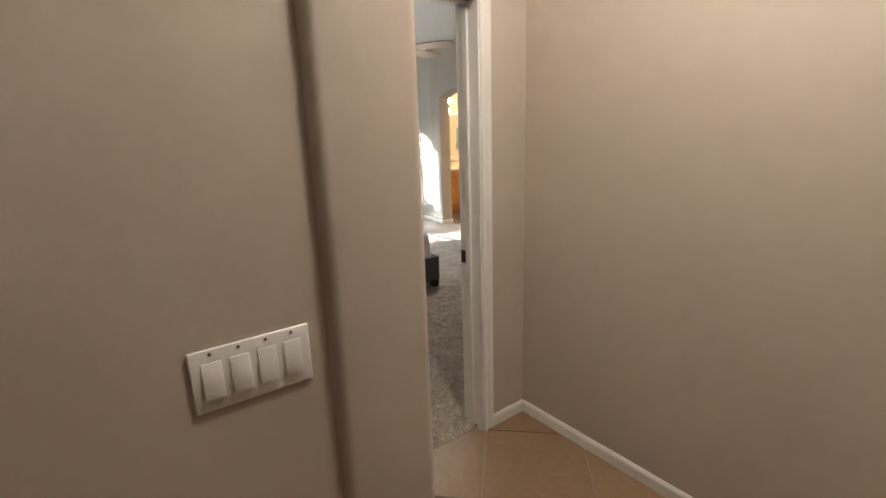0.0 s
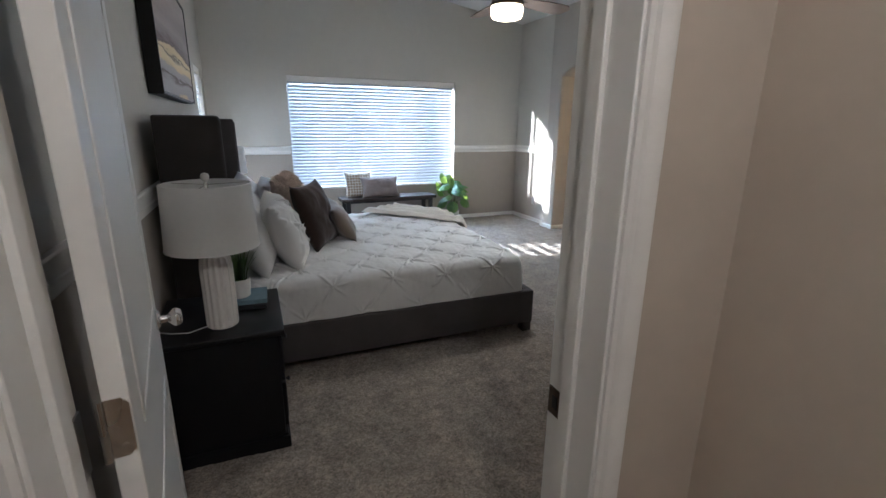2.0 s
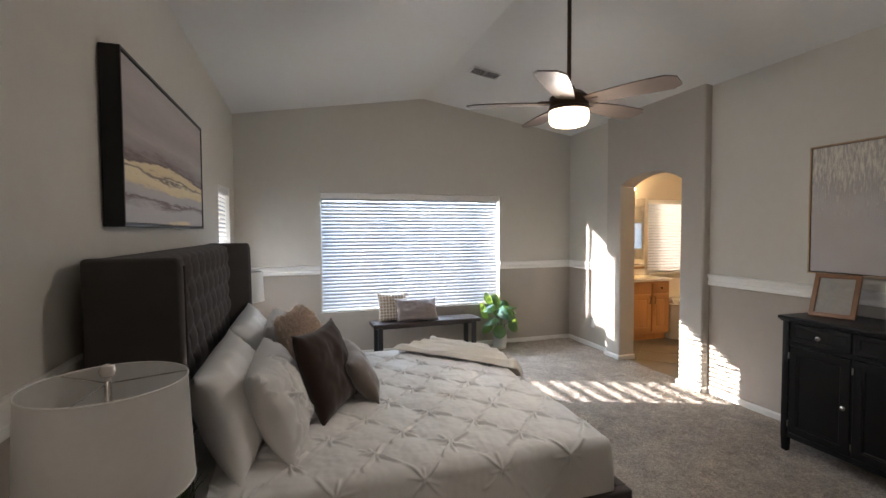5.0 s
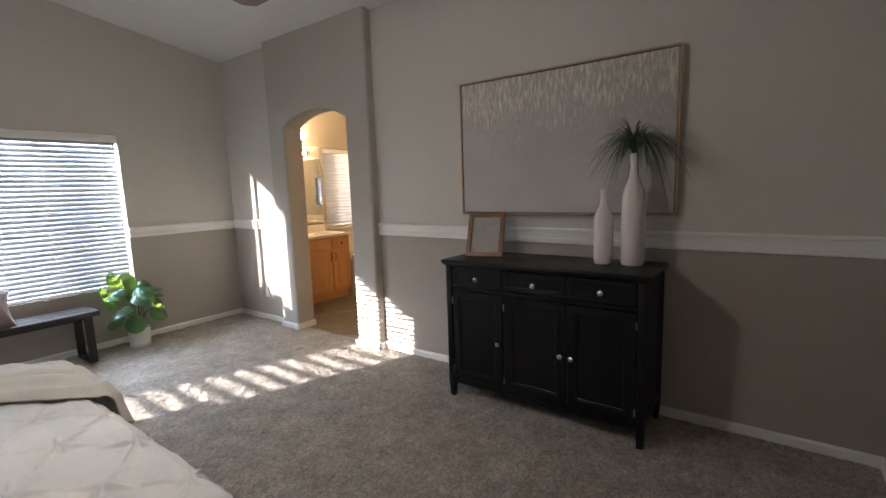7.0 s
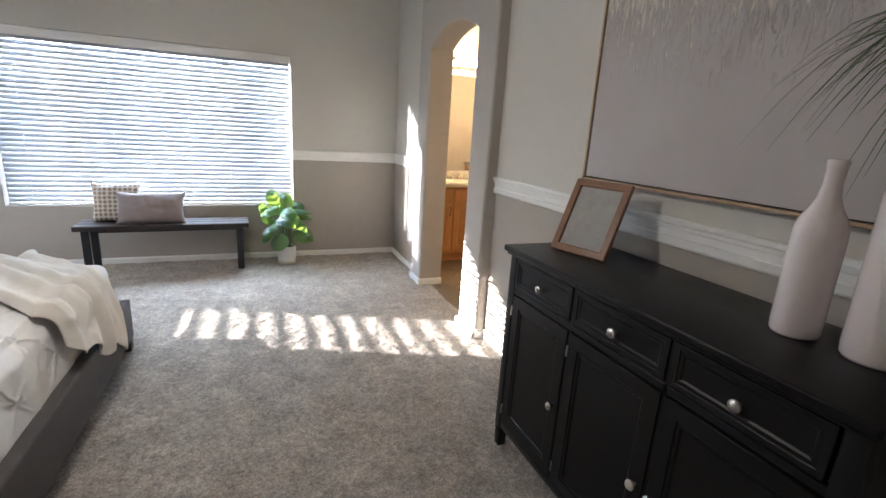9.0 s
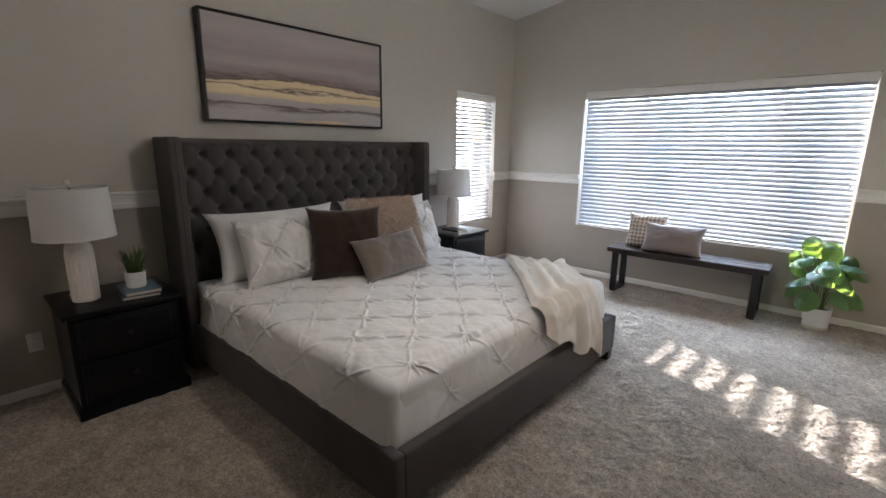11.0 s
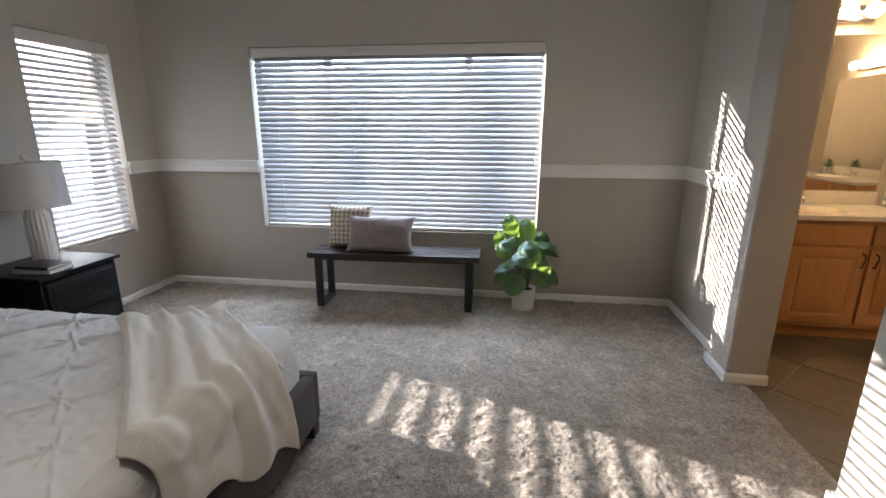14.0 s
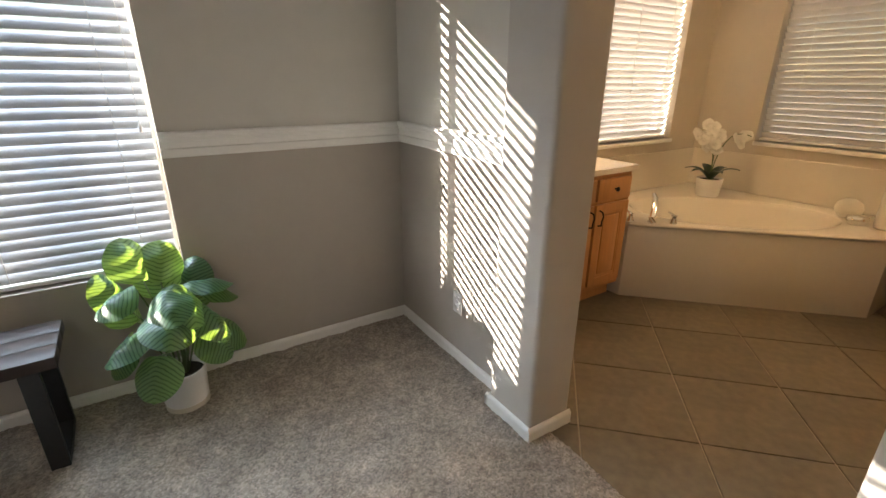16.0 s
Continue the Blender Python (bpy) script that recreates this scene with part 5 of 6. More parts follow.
def potted_plant():
    p = thing("potted_plant", pose(3.56, 6.88, 0), "striped round-leaved green plant in a white pot on the carpet", "plant")
    part("pot", lathe([(0.0001, -0.004), (0.080, -0.004), (0.087, 0.004), (0.097, 0.178), (0.098, 0.186), (0.092, 0.186), (0.088, 0.155), (0.0001, 0.155)], 40), MATTECER, p)
    part("saucer_band", lathe([(0.0875, 0.004), (0.0892, 0.004), (0.0905, 0.030), (0.089, 0.030)], 40), PAGES, p, "bare clay band at the foot of the pot")
    part("soil", lathe([(0.0001, 0.166), (0.06, 0.164), (0.0895, 0.158), (0.0885, 0.152)], 20), SOIL, p)
    rng = random.Random(21)
    big = part("leaf", leaf_mesh(0.205, 0.200), LEAF, p, smooth="all", m=pose(0, 0, -1))
    crown = []
    # tiers of leaves: (how many, least and most reach, least and most height, least and most pitch, first bearing)
    for n, r0, r1, h0, h1, p0, p1, turn in ((6, 0.06, 0.11, 0.56, 0.63, -46, -8, 200), (7, 0.11, 0.17, 0.43, 0.53, -52, -18, 160), (6, 0.12, 0.18, 0.33, 0.41, -62, -34, 185)):
        for i in range(n):
            a = turn + 360 * i / n + rng.uniform(-17, 17)
            if h1 < 0.4 and math.sin(radians(a)) < -0.75:
                a += 48
            crown.append((a, rng.uniform(r0, r1), rng.uniform(h0, h1), rng.uniform(p0, p1), rng.uniform(0.82, 1.06)))
    first = True
    for a, reach, hgt, pitch, sc in crown:
        ca, sa = math.cos(radians(a)), math.sin(radians(a))
        tip = Vector((reach * ca, min(reach * sa, 0.10), hgt))
        base = Vector((0.025 * ca, 0.025 * sa, 0.160))
        mid = (base + tip) / 2 + Vector((0.0, 0.0, 0.05)) - Vector((ca, sa, 0)) * 0.02
        pts = [base, base.lerp(mid, 0.6), mid, mid.lerp(tip, 0.6), tip]
        part("stem", tube(pts, [0.0045, 0.0042, 0.0038, 0.0034, 0.003], 6), STEM, p, smooth="all")
        if tip.y > 0.08 and sa > 0:
            pitch = 60
        mm = Matrix.Translation(tip) @ pose(0, 0, 0, 0, 0, a - 90) @ pose(0, 0, 0, pitch, rng.uniform(-18, 18), 0) @ Matrix.Diagonal((sc, sc, sc, 1))
        if first:
            big.matrix_basis = mm
            first = False
        else:
            same("leaf", big, p, mm)
    return p


potted_plant()

# ---- ceiling fan and vent ----


def blade_mesh():
    def fn(u, v):
        x = 0.12 + 0.51 * u
        w = 0.055 + 0.03 * math.sin(min(1, u * 1.2) * math.pi / 2) - 0.035 * max(0, u - 0.9) / 0.1 * (2 * v - 1) ** 2
        y = (v - 0.5) * 2 * w
        return (x, y, -0.16 * y + 0.004 * math.sin(u * 3))
    return sheet(20, 6, fn, 0.007)


def ceiling_fan():
    f = thing("ceiling_fan", pose(XR + 0.02, 3.69, 2.25), "bronze ceiling fan, five brown blades, lit opal glass bowl", "ceiling fan")
    part("rod", tube([(0, 0, 0.22), (0, 0, RIDGE - 2.25)], 0.0125, 12), BRONZE, f)
    part("canopy", lathe([(0.0001, RIDGE - 2.25 - 0.07), (0.03, RIDGE - 2.25 - 0.07), (0.065, RIDGE - 2.25 - 0.03), (0.07, RIDGE - 2.25 + 0.005)], 28), BRONZE, f)
    part("motor", lathe([(0.0001, 0.235), (0.03, 0.235), (0.04, 0.21), (0.085, 0.195), (0.118, 0.165), (0.118, 0.105), (0.124, 0.10), (0.124, 0.082), (0.0001, 0.082)], 40), BRONZE, f)
    part("glass_bowl", lathe([(0.118, 0.082), (0.121, 0.06), (0.118, 0.02), (0.105, 0.002), (0.06, -0.010), (0.0001, -0.013)], 40), FANGLASS, f, "lit opal glass bowl")
    first = None
    for i in range(5):
        m = pose(0, 0, 0.135, 0, 0, 12 + 72 * i)
        if first is None:
            first = part("blade", blade_mesh(), BLADEWOOD, f, m=m)
        else:
            same("blade", first, f, m)
        part("bracket", box((0.10, -0.022, -0.006), (0.19, 0.022, 0.010), 0.004), BRONZE, f, m=m)
    lamp("fan_bulb", "POINT", 3.6, (1.0, 0.94, 0.86), pose(XR + 0.02, 3.69, 2.215), 0.11)


ceiling_fan()


def ceiling_vent():
    x, y = 2.90, 5.80
    z = RIDGE - (x - XR) * (RIDGE - EAVE) / (XE - XR)
    v = thing("ceiling_vent", pose(x, y, z, 0, math.degrees(math.atan((RIDGE - EAVE) / (XE - XR))), 0), "white metal ceiling vent with slats", "vent")
    w, d = 0.17, 0.10
    part("frame", boxes([((-w, -d, -0.010), (w, -d + 0.02, 0.002)), ((-w, d - 0.02, -0.010), (w, d, 0.002)), ((-w, -d + 0.02, -0.010), (-w + 0.02, d - 0.02, 0.002)), ((w - 0.02, -d + 0.02, -0.010), (w, d - 0.02, 0.002)), ((-0.006, -d + 0.02, -0.008), (0.006, d - 0.02, 0.002))], 0.003, 2), TRIM, v)
    part("backing", box((-w + 0.015, -d + 0.015, -0.001), (w - 0.015, d - 0.015, 0.001)), BLACKMETAL, v)
    first = None
    for i in range(7):
        mm = pose(0, -d + 0.032 + i * 0.0227, -0.005, 35, 0, 0)
        if first is None:
            first = part("slat", box((-w + 0.02, -0.0108, -0.0008), (w - 0.02, 0.0108, 0.0008)), TRIM, v, smooth=False, m=mm)
        else:
            same("slat", first, v, mm)


ceiling_vent()

# ---- door, switch plate, outlets ----


def bedroom_door():
    d = thing("door_1", pose(0.480, 1.128, 0.012, 0, 0, 98.0), "white panelled bedroom door standing open", "door")
    w, h, t = 0.802, 2.02, 0.035
    leaf = box((0.004, -t, 0), (w, 0, h), 0.002, 1)
    lf = part("leaf", leaf, DOORPAINT, d)
    for side, y in ((-1, -t), (1, 0.0)):
        for x0, x1, z0, z1 in ((0.11, 0.69, 0.20, 0.74), (0.11, 0.69, 0.95, 1.90)):
            e = 0.014
            yy0, yy1 = (y - 0.0035, y + 0.001) if side < 0 else (y - 0.001, y + 0.0035)
            part("moulding", ring(x0, x1, z0, z1, e, yy0, yy1, 0.0015), DOORPAINT, lf)
    prof = [(0.0001, 0), (0.030, 0), (0.032, 0.004), (0.026, 0.010), (0.012, 0.013), (0.011, 0.030), (0.018, 0.036), (0.027, 0.046), (0.028, 0.056), (0.022, 0.066), (0.0001, 0.069)]
    part("knob", moved(lathe(prof, 28), pose(w - 0.065, -t, 0.90, 90)), CHROME, d, "polished chrome knob")
    part("knob", moved(lathe(prof, 28), pose(w - 0.065, 0, 0.90, -90)), CHROME, d, "polished chrome knob")
    for z in (0.25, 0.965, 1.80):
        h1 = part("hinge", merge(prism([(-0.033, z + 0.01), (-0.023, z), (0.0, z), (0.0, z + 0.10), (-0.023, z + 0.10), (-0.033, z + 0.09)], "x", 0.0015, 0.0045), moved(lathe([(0.0001, 0), (0.006, 0), (0.006, 0.104), (0.0001, 0.104)], 12), pose(0, 0.004, z - 0.002))), NICKEL, d, "satin nickel hinge")
        for k2, yy in ((0.02, -0.02), (0.05, -0.012), (0.08, -0.02)):
            part("screw", moved(lathe([(0.0001, 0.0008), (0.0035, 0.0006), (0.004, 0)], 10), pose(0.0016, yy, z + k2, 0, -90, 0)), NICKEL, h1)
    return d


bedroom_door()
for z in (0.262, 0.977, 1.812):
    obj("hinge_leaf", prism([(1.078, z + 0.01), (1.088, z), (1.116, z), (1.116, z + 0.10), (1.088, z + 0.10), (1.078, z + 0.09)], "x", 0.4545, 0.4575), NICKEL, None, "satin nickel hinge leaf on the door lining", "hinge")


def switch_plate():
    s = thing("switch_plate", pose(0.060, 0.215, 1.088), "white four-gang light switch plate on the hall wall", "light switch")
    part("plate", box((-0.103, -0.006, -0.057), (0.103, 0.0, 0.057), 0.003, 3), PLASTIC, s)
    for i in range(4):
        x = -0.069 + i * 0.046
        r = part("rocker", prism([(-0.003, -0.033), (-0.012, -0.033), (-0.007, 0.033), (-0.003, 0.033)], "x", x - 0.0165, x + 0.0165, 0.0012), PLASTIC, s)
        part("screw", moved(lathe([(0.0001, 0.001), (0.003, 0.0008), (0.0032, 0)], 10), pose(x, -0.006, 0.048, 90)), NICKEL, r)
    return s


switch_plate()


def outlet(m):
    o = thing("wall_outlet", m, "white duplex wall outlet", "outlet", "wall outlets")
    part("plate", box((-0.035, -0.005, -0.057), (0.035, 0, 0.057), 0.003, 2), PLASTIC, o)
    for z in (-0.02, 0.02):
        s = part("socket", box((-0.016, -0.007, z - 0.014), (0.016, -0.004, z + 0.014), 0.003, 2), PLASTIC, o)
        part("slot", boxes([((-0.007, -0.0074, z - 0.003), (-0.005, -0.0068, z + 0.006)), ((0.005, -0.0074, z - 0.003), (0.007, -0.0068, z + 0.006))]), BLACKMETAL, s)


outlet(pose(XE, 6.515, 0.33, 0, 0, -90))
outlet(pose(4.21, YJ, 0.33, 0, 0, 180))
outlet(pose(XW, 2.28, 0.33, 0, 0, 90))

# ---- bathroom ----


def bath_front(x0, x1, z0, z1, yf, parent, handle=None, knob_at=None, name="door"):
    if name == "drawer":
        d = part(name, box((x0, yf, z0), (x1, yf + 0.019, z1), 0.004, 2), OAK, parent)
    else:
        d = panelled(name, parent, OAK, x0, x1, z0, z1, yf, 0.019, 0.055, 0.006)
        part("raised_panel", box((x0 + 0.078, yf + 0.001, z0 + 0.078), (x1 - 0.078, yf + 0.01, z1 - 0.078), 0.004, 2), OAK, d)
    if handle is not None:
        hz = z1 - 0.13
        part("handle", tube([(handle, yf, hz), (handle, yf - 0.024, hz + 0.006), (handle - 0.006, yf - 0.028, hz + 0.03), (handle + 0.006, yf - 0.028, hz + 0.065), (handle, yf - 0.024, hz + 0.09), (handle, yf, hz + 0.096)], 0.0045, 8), BLACKMETAL, d, "black wavy pull")
    if knob_at is not None:
        part("knob", moved(lathe([(0.006, 0), (0.006, 0.012), (0.014, 0.016), (0.014, 0.024), (0.0001, 0.028)], 14), pose(knob_at, yf, (z0 + z1) / 2, 90)), BLACKMETAL, d, "black knob")
    return d


def vanity(m, w, cols, sink_x):
    """Oak vanity with a cream top; local x along it, front to -y, back at y=0."""
    d, h = 0.52, 0.86
    v = thing("vanity", m, "honey oak bathroom vanity with panelled doors", "vanity", "bathroom vanities")
    part("body", boxes([((-w / 2, -d, 0.10), (w / 2, -0.01, h)), ((-w / 2 + 0.005, -d + 0.06, -0.004), (w / 2 - 0.005, -0.01, 0.10))], 0.002, 1), OAK, v)
    for x0, x1, kind, hx in cols:
        if kind == "sink":
            bath_front(x0, x1, h - 0.165, h - 0.03, -d - 0.018, v, name="drawer")
        else:
            bath_front(x0, x1, h - 0.165, h - 0.03, -d - 0.018, v, knob_at=(x0 + x1) / 2, name="drawer")
        bath_front(x0, x1, 0.135, h - 0.185, -d - 0.018, v, handle=hx)
    return v


def vanity_top(m, w, sink_x):
    c = thing("sink_counter", m, "cream cultured marble vanity top with moulded basin", "countertop", "vanity tops")
    nx, ny = 60, 26

    def fn(u, v):
        x, y = -w / 2 - 0.012 + u * (w + 0.024), -0.56 + v * 0.56
        r = math.hypot((x - sink_x) / 0.22, (y + 0.29) / 0.16)
        z = 0.036 - (0.11 * (1 - r * r) ** 0.5 if r < 1 else 0)
        return (x, y, z)
    bm = sheet(nx, ny, fn)
    top = part("slab", merge(bm, boxes([((-w / 2 - 0.012, -0.56, 0), (w / 2 + 0.012, -0.545, 0.036)), ((-w / 2 - 0.012, -0.56, 0), (-w / 2 + 0.004, 0, 0.036)), ((w / 2 - 0.004, -0.56, 0), (w / 2 + 0.012, 0, 0.036))], 0.005, 2)), MARBLE, c)
    part("backsplash", box((-w / 2 - 0.012, -0.02, 0.036), (w / 2 + 0.012, 0, 0.135), 0.005, 2), MARBLE, c)
    return c


def faucet(m):
    f = thing("basin_faucet", m, "chrome two-handle basin faucet", "faucet", "basin faucets")
    part("base", box((-0.075, -0.022, 0), (0.075, 0.022, 0.014), 0.006, 3), CHROME, f)
    part("spout", tube([(0, 0, 0.012), (0, -0.01, 0.05), (0, -0.05, 0.075), (0, -0.10, 0.068), (0, -0.115, 0.05)], [0.016, 0.014, 0.012, 0.011, 0.010], 12), CHROME, f)
    for s in (-1, 1):
        part("handle", merge(moved(lathe([(0.016, 0.012), (0.014, 0.035), (0.018, 0.05), (0.0001, 0.058)], 14), pose(s * 0.055, 0, 0)), tube([(s * 0.055, 0, 0.048), (s * 0.10, -0.012, 0.062)], 0.005, 8)), CHROME, f)
    return f


VX0, VX1 = 4.945, 6.13
vw = VX1 - VX0
vm = pose((VX0 + VX1) / 2, YN - 0.002, 0)
hw = vw / 2
vanity(vm, vw, [(-hw + 0.02, -hw + 0.36, "drawer", -hw + 0.33), (-hw + 0.38, hw - 0.335, "sink", hw - 0.365), (hw - 0.315, hw - 0.015, "drawer", hw - 0.285)], 0.0)
vanity_top(pose((VX0 + VX1) / 2, YN - 0.002, 0.861), vw, -0.02)
faucet(pose(5.54, YN - 0.085, 0.898))
wm = pose(BX - 0.002, 4.60, 0, 0, 0, -90)
vanity(wm, 1.5, [(-0.73, -0.38, "drawer", -0.41), (-0.36, 0.36, "sink", 0.33), (0.38, 0.73, "drawer", 0.41)], 0.0)
vanity_top(pose(BX - 0.002, 4.60, 0.861, 0, 0, -90), 1.5, 0.0)
faucet(pose(BX - 0.085, 4.60, 0.898, 0, 0, -90))


def wall_mirror(name, m, w, h, border, label):
    p = thing(name, m, label, "mirror")
    part("glass", box((-w / 2, -0.006, 0), (w / 2, 0, h), 0.0015, 1), MIRROR, p)
    if border:
        part("frame", boxes([((-w / 2 - 0.02, -0.014, -0.02), (-w / 2, 0, h + 0.02)), ((w / 2, -0.014, -0.02), (w / 2 + 0.02, 0, h + 0.02)), ((-w / 2, -0.014, -0.02), (w / 2, 0, 0)), ((-w / 2, -0.014, h), (w / 2, 0, h + 0.02))], 0.003, 1), NICKEL, p)
    return p


wall_mirror("vanity_mirror", pose((4.95 + 6.135) / 2, YN - 0.001, 1.0), 6.135 - 4.95, 1.09, 0, "frameless mirror above the vanity")
wall_mirror("vanity_mirror", pose(BX - 0.001, 4.55, 1.0, 0, 0, -90), 1.35, 1.09, 0, "frameless mirror above the vanity")
wall_mirror("medicine_cabinet_mirror", pose(6.35, BY0 + 0.001, 1.15, 0, 0, 180), 0.42, 0.62, 1, "small silver-framed mirror on the bathroom wall")


def light_bar(m, n, w):
    b = thing("vanity_light", m, "brass light bar with lit round bulbs above the mirror", "wall light", "vanity light bars")
    part("bar", box((-w / 2, -0.055, -0.055), (w / 2, 0, 0.055), 0.012, 3), CHROME, b)
    for i in range(n):
        x = -w / 2 + w * (i + 0.5) / n
        part("socket", moved(lathe([(0.024, 0), (0.024, 0.018), (0.016, 0.024)], 16), pose(x, -0.055, 0, 90)), NICKEL, b)
        part("bulb", moved(lathe([(0.0001, 0), (0.014, 0.0), (0.02, 0.02), (0.042, 0.045), (0.048, 0.07), (0.040, 0.098), (0.022, 0.113), (0.0001, 0.118)], 18), pose(x, -0.07, 0, 90)), BULB, b, "lit round bulb")
    return b


light_bar(pose(5.54, YN - 0.001, 2.215), 4, 0.62)
light_bar(pose(BX - 0.001, 4.55, 2.215, 0, 0, -90), 4, 0.62)


def bathtub():
    """Corner tub with a slanting front, an oval basin and a wide deck."""
    t = thing("bathtub", pose(0, 0, 0), "bone acrylic corner bathtub with panelled front", "bathtub")
    z = 0.52
    A, B, C, D, E2 = (6.15, 6.56), (6.15, YN - 0.01), (BX - 0.01, YN - 0.01), (BX - 0.01, 5.53), (7.185, 5.527)
    part("front_panel", prism([A, (A[0] + 0.03, A[1] + 0.03), (E2[0] + 0.03, E2[1] + 0.03), E2], "z", -0.004, z - 0.012, 0.003), ACRYLIC, t)
    part("side_panel", box((A[0], A[1], -0.004), (A[0] + 0.02, YN - 0.01, z - 0.012)), ACRYLIC, t)
    part("side_panel", box((E2[0], E2[1], -0.004), (BX - 0.01, E2[1] + 0.02, z - 0.012)), ACRYLIC, t)
    # deck with a sunken oval, in axes along and across the slant
    c = Vector((6.98, 6.36))
    ex, ey = Vector((0.7071, -0.7071)), Vector((0.7071, 0.7071))
    poly = [Vector(p) for p in (A, B, C, D, E2)]
    bm = bmesh.new()
    N, rings = 72, []

    def reach(d):
        best = 9
        for p, q in zip(poly, poly[1:] + poly[:1]):
            e = q - p
            den = d.x * e.y - d.y * e.x
            if abs(den) < 1e-9:
                continue
            s = ((p.x - c.x) * e.y - (p.y - c.y) * e.x) / den
            r = ((p.x - c.x) * d.y - (p.y - c.y) * d.x) / den
            if s > 0 and -1e-6 <= r <= 1 + 1e-6:
                best = min(best, s)
        return best
    levels = [("edge", 1.0, z - 0.03), ("edge", 1.012, z - 0.012), ("edge", 1.006, z), ("oval", 1.06, z + 0.002), ("oval", 1.0, z - 0.004), ("oval", 0.96, z - 0.04), ("oval", 0.86, z - 0.30), ("oval", 0.70, z - 0.38), ("oval", 0.0, z - 0.39)]
    for kind, f, h in levels:
        ring = []
        for i in range(N):
            a = 2 * math.pi * i / N
            d = (ex * math.cos(a) + ey * math.sin(a)).normalized()
            if kind == "edge":
                r = reach(d) * f
                q = c + d * r
            else:
                q = c + (ex * (0.66 * math.cos(a)) + ey * (0.40 * math.sin(a))) * f
            ring.append(bm.verts.new((q.x, q.y, h)))
        rings.append(ring)
    for p, q in zip(rings, rings[1:]):
        for i in range(N):
            bm.faces.new((p[i], p[(i + 1) % N], q[(i + 1) % N], q[i]))
    bmesh.ops.remove_doubles(bm, verts=bm.verts, dist=1e-4)
    part("deck", bm, ACRYLIC, t)
    part("rim", tube([(A[0] - 0.004, A[1] - 0.004, z - 0.012), (E2[0] - 0.004, E2[1] - 0.004, z - 0.012)], 0.011, 10), ACRYLIC, t)
    return t


bathtub()
SURROUND = boxes([((6.15, YN - 0.018, 0.522), (BX - 0.002, YN - 0.002, 0.83)), ((BX - 0.018, 5.40, 0.522), (BX - 0.002, YN - 0.018, 0.83))], 0.004, 2)
struct("trim_tub_surround", SURROUND, ACRYLIC, "bone acrylic splash panel above the tub")


def tub_faucet():
    f = thing("tub_faucet", pose(6.275, 6.485, 0.521, 0, 0, -45), "chrome roman tub faucet with side handles", "faucet")
    part("spout", tube([(0, 0, 0), (0, 0, 0.03), (0.01, 0.03, 0.075), (0.02, 0.085, 0.135), (0.02, 0.135, 0.148), (0.02, 0.16, 0.135)], [0.026, 0.022, 0.019, 0.017, 0.016, 0.014], 14), CHROME, f)
    for x, s in ((-0.13, 1), (0.13, 1)):
        part("handle", merge(moved(lathe([(0.024, 0), (0.02, 0.01), (0.013, 0.03), (0.018, 0.05), (0.0001, 0.058)], 16), pose(x, 0.0, 0)), tube([(x, 0, 0.05), (x - 0.035, 0.02, 0.068)], 0.006, 8)), CHROME, f)
    return f


tub_faucet()
PETAL = thin("white_petal", (0.80, 0.77, 0.70), 0.3, 0.6)
DARKLEAF = mat("dark_orchid_leaf", (0.03, 0.06, 0.03), 0.35, var=0.2)


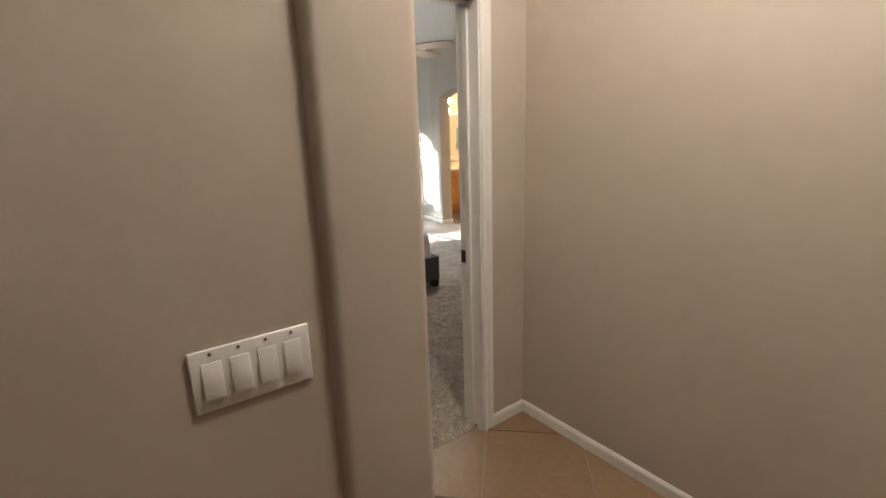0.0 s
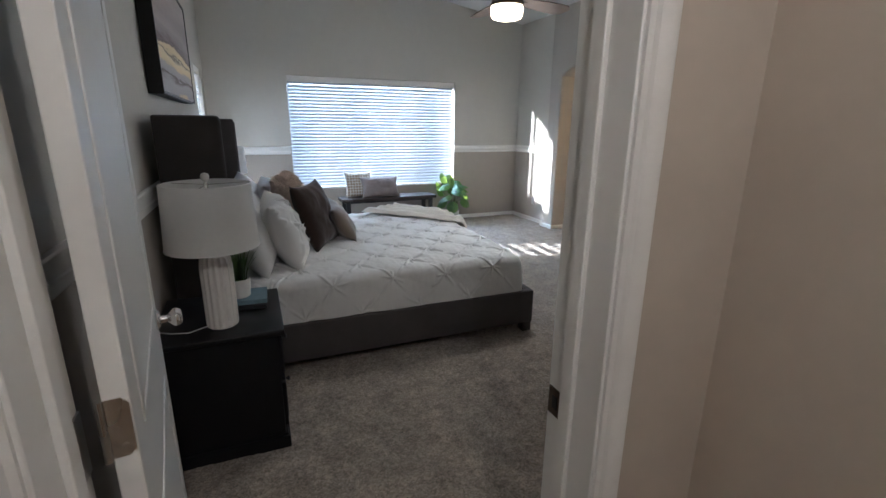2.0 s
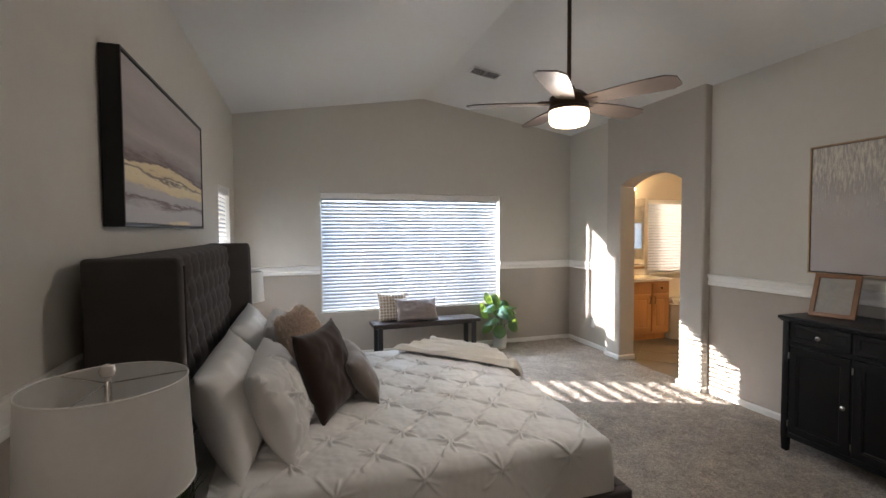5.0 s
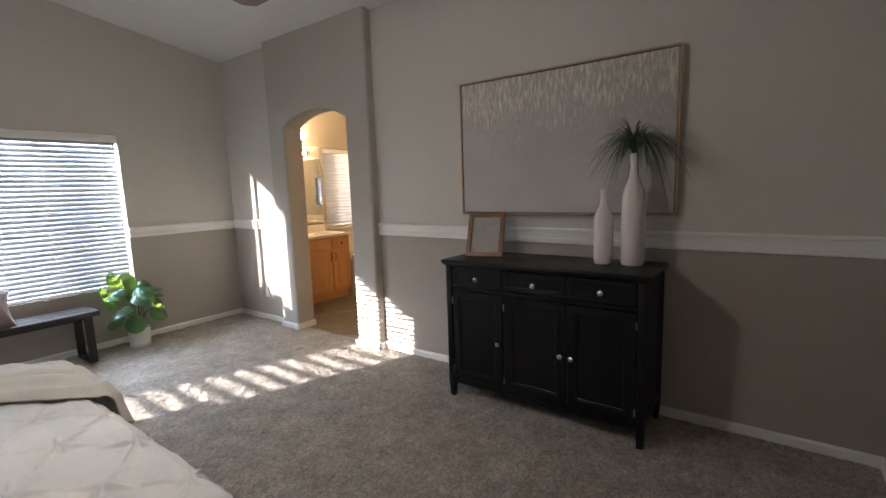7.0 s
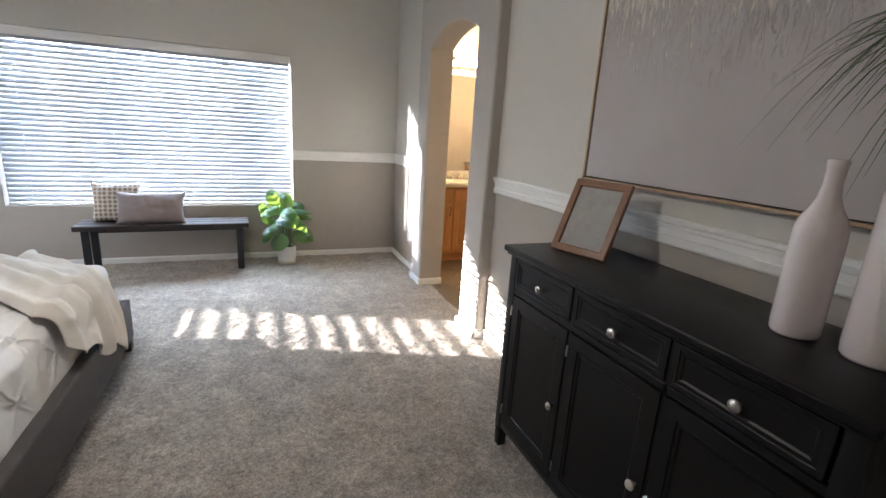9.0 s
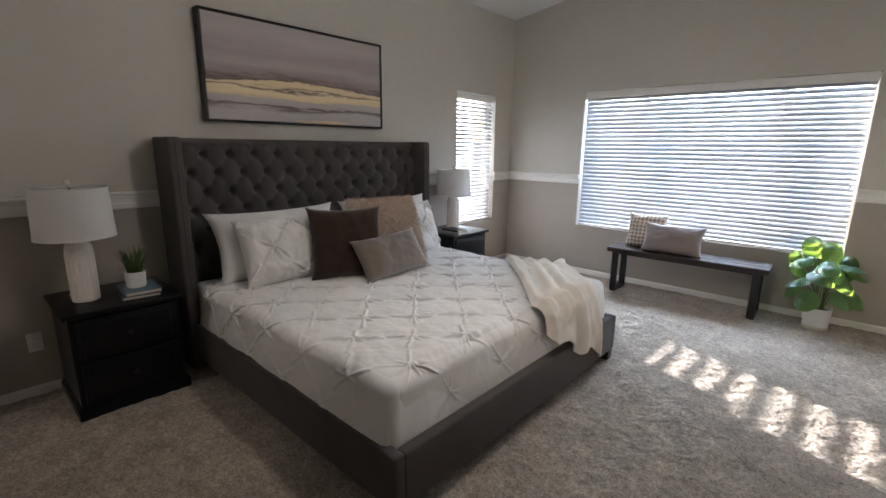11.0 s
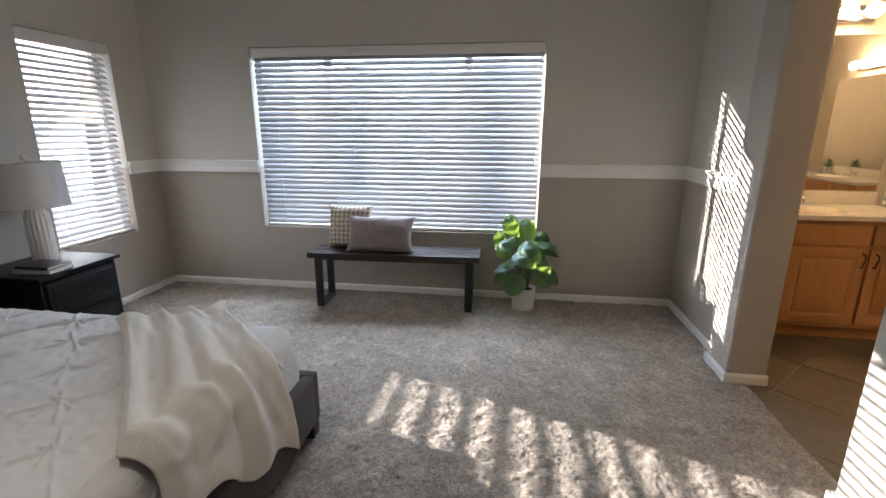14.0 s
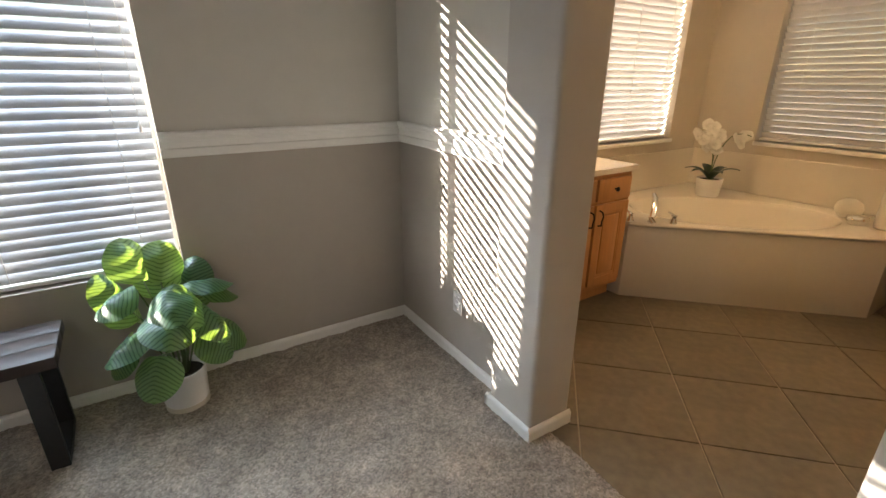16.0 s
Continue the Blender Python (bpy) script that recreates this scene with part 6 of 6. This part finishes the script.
def orchid():
    o = thing("orchid", pose(7.30, 6.70, 0.523), "white orchid in a ribbed white pot on the tub deck", "plant")
    part("pot", lathe([(0.0001, 0), (0.075, 0), (0.082, 0.008), (0.095, 0.14), (0.088, 0.14), (0.085, 0.12), (0.0001, 0.12)], 60, 24, 0.03, (0.01, 0.13)), MATTECER, o)
    part("soil", lathe([(0.0001, 0.13), (0.086, 0.125), (0.086, 0.12)], 20), SOIL, o)
    rng = random.Random(5)

    def blade(u, v):
        s = 2 * u - 1
        return (s * 0.034 * math.sin(math.pi * min(1, v * 0.95 + 0.05)) ** 0.6, v * 0.19, 0.05 * math.sin(v * 2.2) - 0.06 * v * v + 0.25 * abs(s) * 0.034)
    lf = None
    for a in (10, 75, 140, 200, 265, 320):
        m = pose(0.02 * math.cos(radians(a + 90)), 0.02 * math.sin(radians(a + 90)), 0.13, rng.uniform(8, 34), 0, a)
        if lf is None:
            lf = part("leaf", sheet(6, 10, blade), DARKLEAF, o, smooth="all", m=m)
        else:
            same("leaf", lf, o, m)

    def petal(u, v):
        s = 2 * u - 1
        return (s * 0.029 * math.sin(math.pi * min(1, v * 0.93 + 0.07)) ** 0.5, v * 0.046, 0.010 * math.sin(v * 3) - 0.2 * s * s * 0.03)
    pm = [sheet(5, 5, petal) for _ in range(5)]
    flower = merge(*[moved(b, pose(0, 0, 0, 12, 0, a)) for b, a in zip(pm, (0, 72, 144, 216, 288))], lathe([(0.0001, -0.004), (0.009, 0.0), (0.007, 0.012), (0.0001, 0.016)], 8))
    fl = None
    for sx, sy, hx, n in ((-0.22, 0.02, 0.36, 9), (-0.05, 0.05, 0.42, 8), (0.20, -0.14, 0.36, 5)):
        pts = [Vector((sx * t ** 2.0, sy * t ** 2, 0.12 + hx * math.sin(t * 1.9) / 1.0)) for t in [j / 8 for j in range(9)]]
        part("stem", tube(pts, 0.0035, 6), STEM, o, smooth="all")
        for k2 in range(n):
            q = pts[8 - k2 * 2 // 3] + Vector((rng.uniform(-0.07, 0.07), rng.uniform(-0.07, 0.05), rng.uniform(-0.06, 0.03)))
            m = Matrix.Translation(q) @ pose(0, 0, 0, 70 + rng.uniform(-20, 20), 0, -40 + rng.uniform(-40, 40)) @ pose(0, 0, 0, 0, 0, rng.uniform(0, 70))
            if fl is None:
                fl = part("flower", flower, PETAL, o, smooth="all", m=m)
            else:
                same("flower", fl, o, m)


orchid()
TOWEL = mat("cream_terry", (0.72, 0.66, 0.56), 0.95, var=0.06, s1=8, s2=120, bump=0.9, bscale=300, bdist=0.003, sheen=0.4)
towel = moved(lathe([(0.0001, -0.15), (0.04, -0.15), (0.058, -0.146), (0.062, -0.13), (0.062, 0.13), (0.058, 0.146), (0.04, 0.15), (0.0001, 0.15)], 28), pose(0, 0, 0.15))
obj("rolled_towel", towel, TOWEL, None, "cream rolled towel standing on the tub deck", "towel", smooth="all", m=pose(7.36, 5.62, 0.523))
obj("bath_pouf", lathe([(0.0001, 0), (0.05, 0.004), (0.072, 0.03), (0.078, 0.06), (0.068, 0.095), (0.035, 0.118), (0.0001, 0.122)], 24), TOWEL, None, "cream round bath pouf", "bath pouf", smooth="all", m=pose(7.50, 5.86, 0.523))
obj("soap_dish", lathe([(0.0001, 0), (0.04, 0), (0.062, 0.03), (0.058, 0.05), (0.03, 0.06), (0.0001, 0.062)], 24), CHROME, None, "silver lidded bowl on the tub deck", "bowl", smooth="all", m=pose(7.34, 5.76, 0.523))


def towel_ring(m):
    r = thing("towel_ring", m, "chrome ring with a cream hand towel", "towel ring")
    part("mount", lathe([(0.0001, 0.03), (0.012, 0.03), (0.022, 0.004), (0.024, 0)], 16), CHROME, r, m=pose(0, 0, 0, 90))
    part("ring", tube([(0.075 * math.sin(a), -0.035, -0.075 + 0.075 * math.cos(a)) for a in [i * math.pi / 16 for i in range(33)]], 0.004, 8), CHROME, r)
    part("towel", sheet(16, 20, lambda u, v: ((u - 0.5) * 0.20 * (0.8 + 0.2 * v), -0.045 - 0.012 * math.sin(u * 12), -0.14 - v * 0.30), 0.016), TOWEL, r)


towel_ring(pose(BX - 0.002, 5.40, 1.45, 0, 0, -90))
grass2 = thing("small_plant", pose(BX - 0.16, 4.28, 0.898), "small dark green plant in a white pot on the vanity", "plant")
part("pot", lathe([(0.0001, 0), (0.045, 0), (0.055, 0.09), (0.05, 0.09), (0.048, 0.08), (0.0001, 0.08)], 24), MATTECER, grass2)
part("foliage", moved(spray(None, 4, 60, 0.13, 0.14), pose(0, 0, 0.08) @ Matrix.Diagonal((1, 1, 1, 1))), DARKGRASS, grass2, smooth="all")

# ---- floor tiles, laid slantwise ----


def clip_poly(poly, lo, hi):
    for ax, lim, sgn in ((0, lo[0], 1), (0, hi[0], -1), (1, lo[1], 1), (1, hi[1], -1)):
        out = []
        for p, q in zip(poly, poly[1:] + poly[:1]):
            pin, qin = sgn * (p[ax] - lim) >= 0, sgn * (q[ax] - lim) >= 0
            if pin:
                out.append(p)
            if pin != qin:
                s = (lim - p[ax]) / (q[ax] - p[ax])
                out.append((p[0] + s * (q[0] - p[0]), p[1] + s * (q[1] - p[1])))
        poly = out
        if len(poly) < 3:
            return []
    return poly


def tiled_floor(name, lo, hi, origin, side, label, surface):
    bed_ob = struct(name, box((lo[0], lo[1], -0.013), (hi[0], hi[1], -0.006)), GROUT, label)
    g = 0.0035
    full = None
    n = int(6 / side) + 2
    for i in range(-n, n):
        for j in range(-n, n):
            def corner(a, b):
                u, v = (i + a) * side, (j + b) * side
                return (origin[0] + (u - v) * 0.70711, origin[1] + (u + v) * 0.70711)
            e = g / side
            poly = [corner(e, e), corner(1 - e, e), corner(1 - e, 1 - e), corner(e, 1 - e)]
            cx, cy = corner(0.5, 0.5)
            cut = clip_poly(poly, lo, hi)
            if len(cut) < 3:
                continue
            area = 0.5 * abs(sum(p[0] * q[1] - p[1] * q[0] for p, q in zip(cut, cut[1:] + cut[:1])))
            if area < 0.004:
                continue
            if area > 0.98 * (side * (1 - 2 * e)) ** 2:
                if full is None:
                    bm = prism([(x - cx, y - cy) for x, y in poly], "z", -0.010, 0.0, 0.0018, 1)
                    full = part("tile", bm, surface, bed_ob, smooth=False, m=pose(cx, cy, 0))
                else:
                    same("tile", full, bed_ob, pose(cx, cy, 0))
            else:
                part("tile", prism([(x - cx, y - cy) for x, y in cut], "z", -0.010, 0.0), surface, bed_ob, smooth=False, m=pose(cx, cy, 0))


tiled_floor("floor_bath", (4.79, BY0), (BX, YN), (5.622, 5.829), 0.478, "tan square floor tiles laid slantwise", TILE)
tiled_floor("floor_hall", (-2.6, -3.2), (HX, 1.008), (0.95, 0.62), 0.478, "warm tan square floor tiles laid slantwise", HALLTILE)
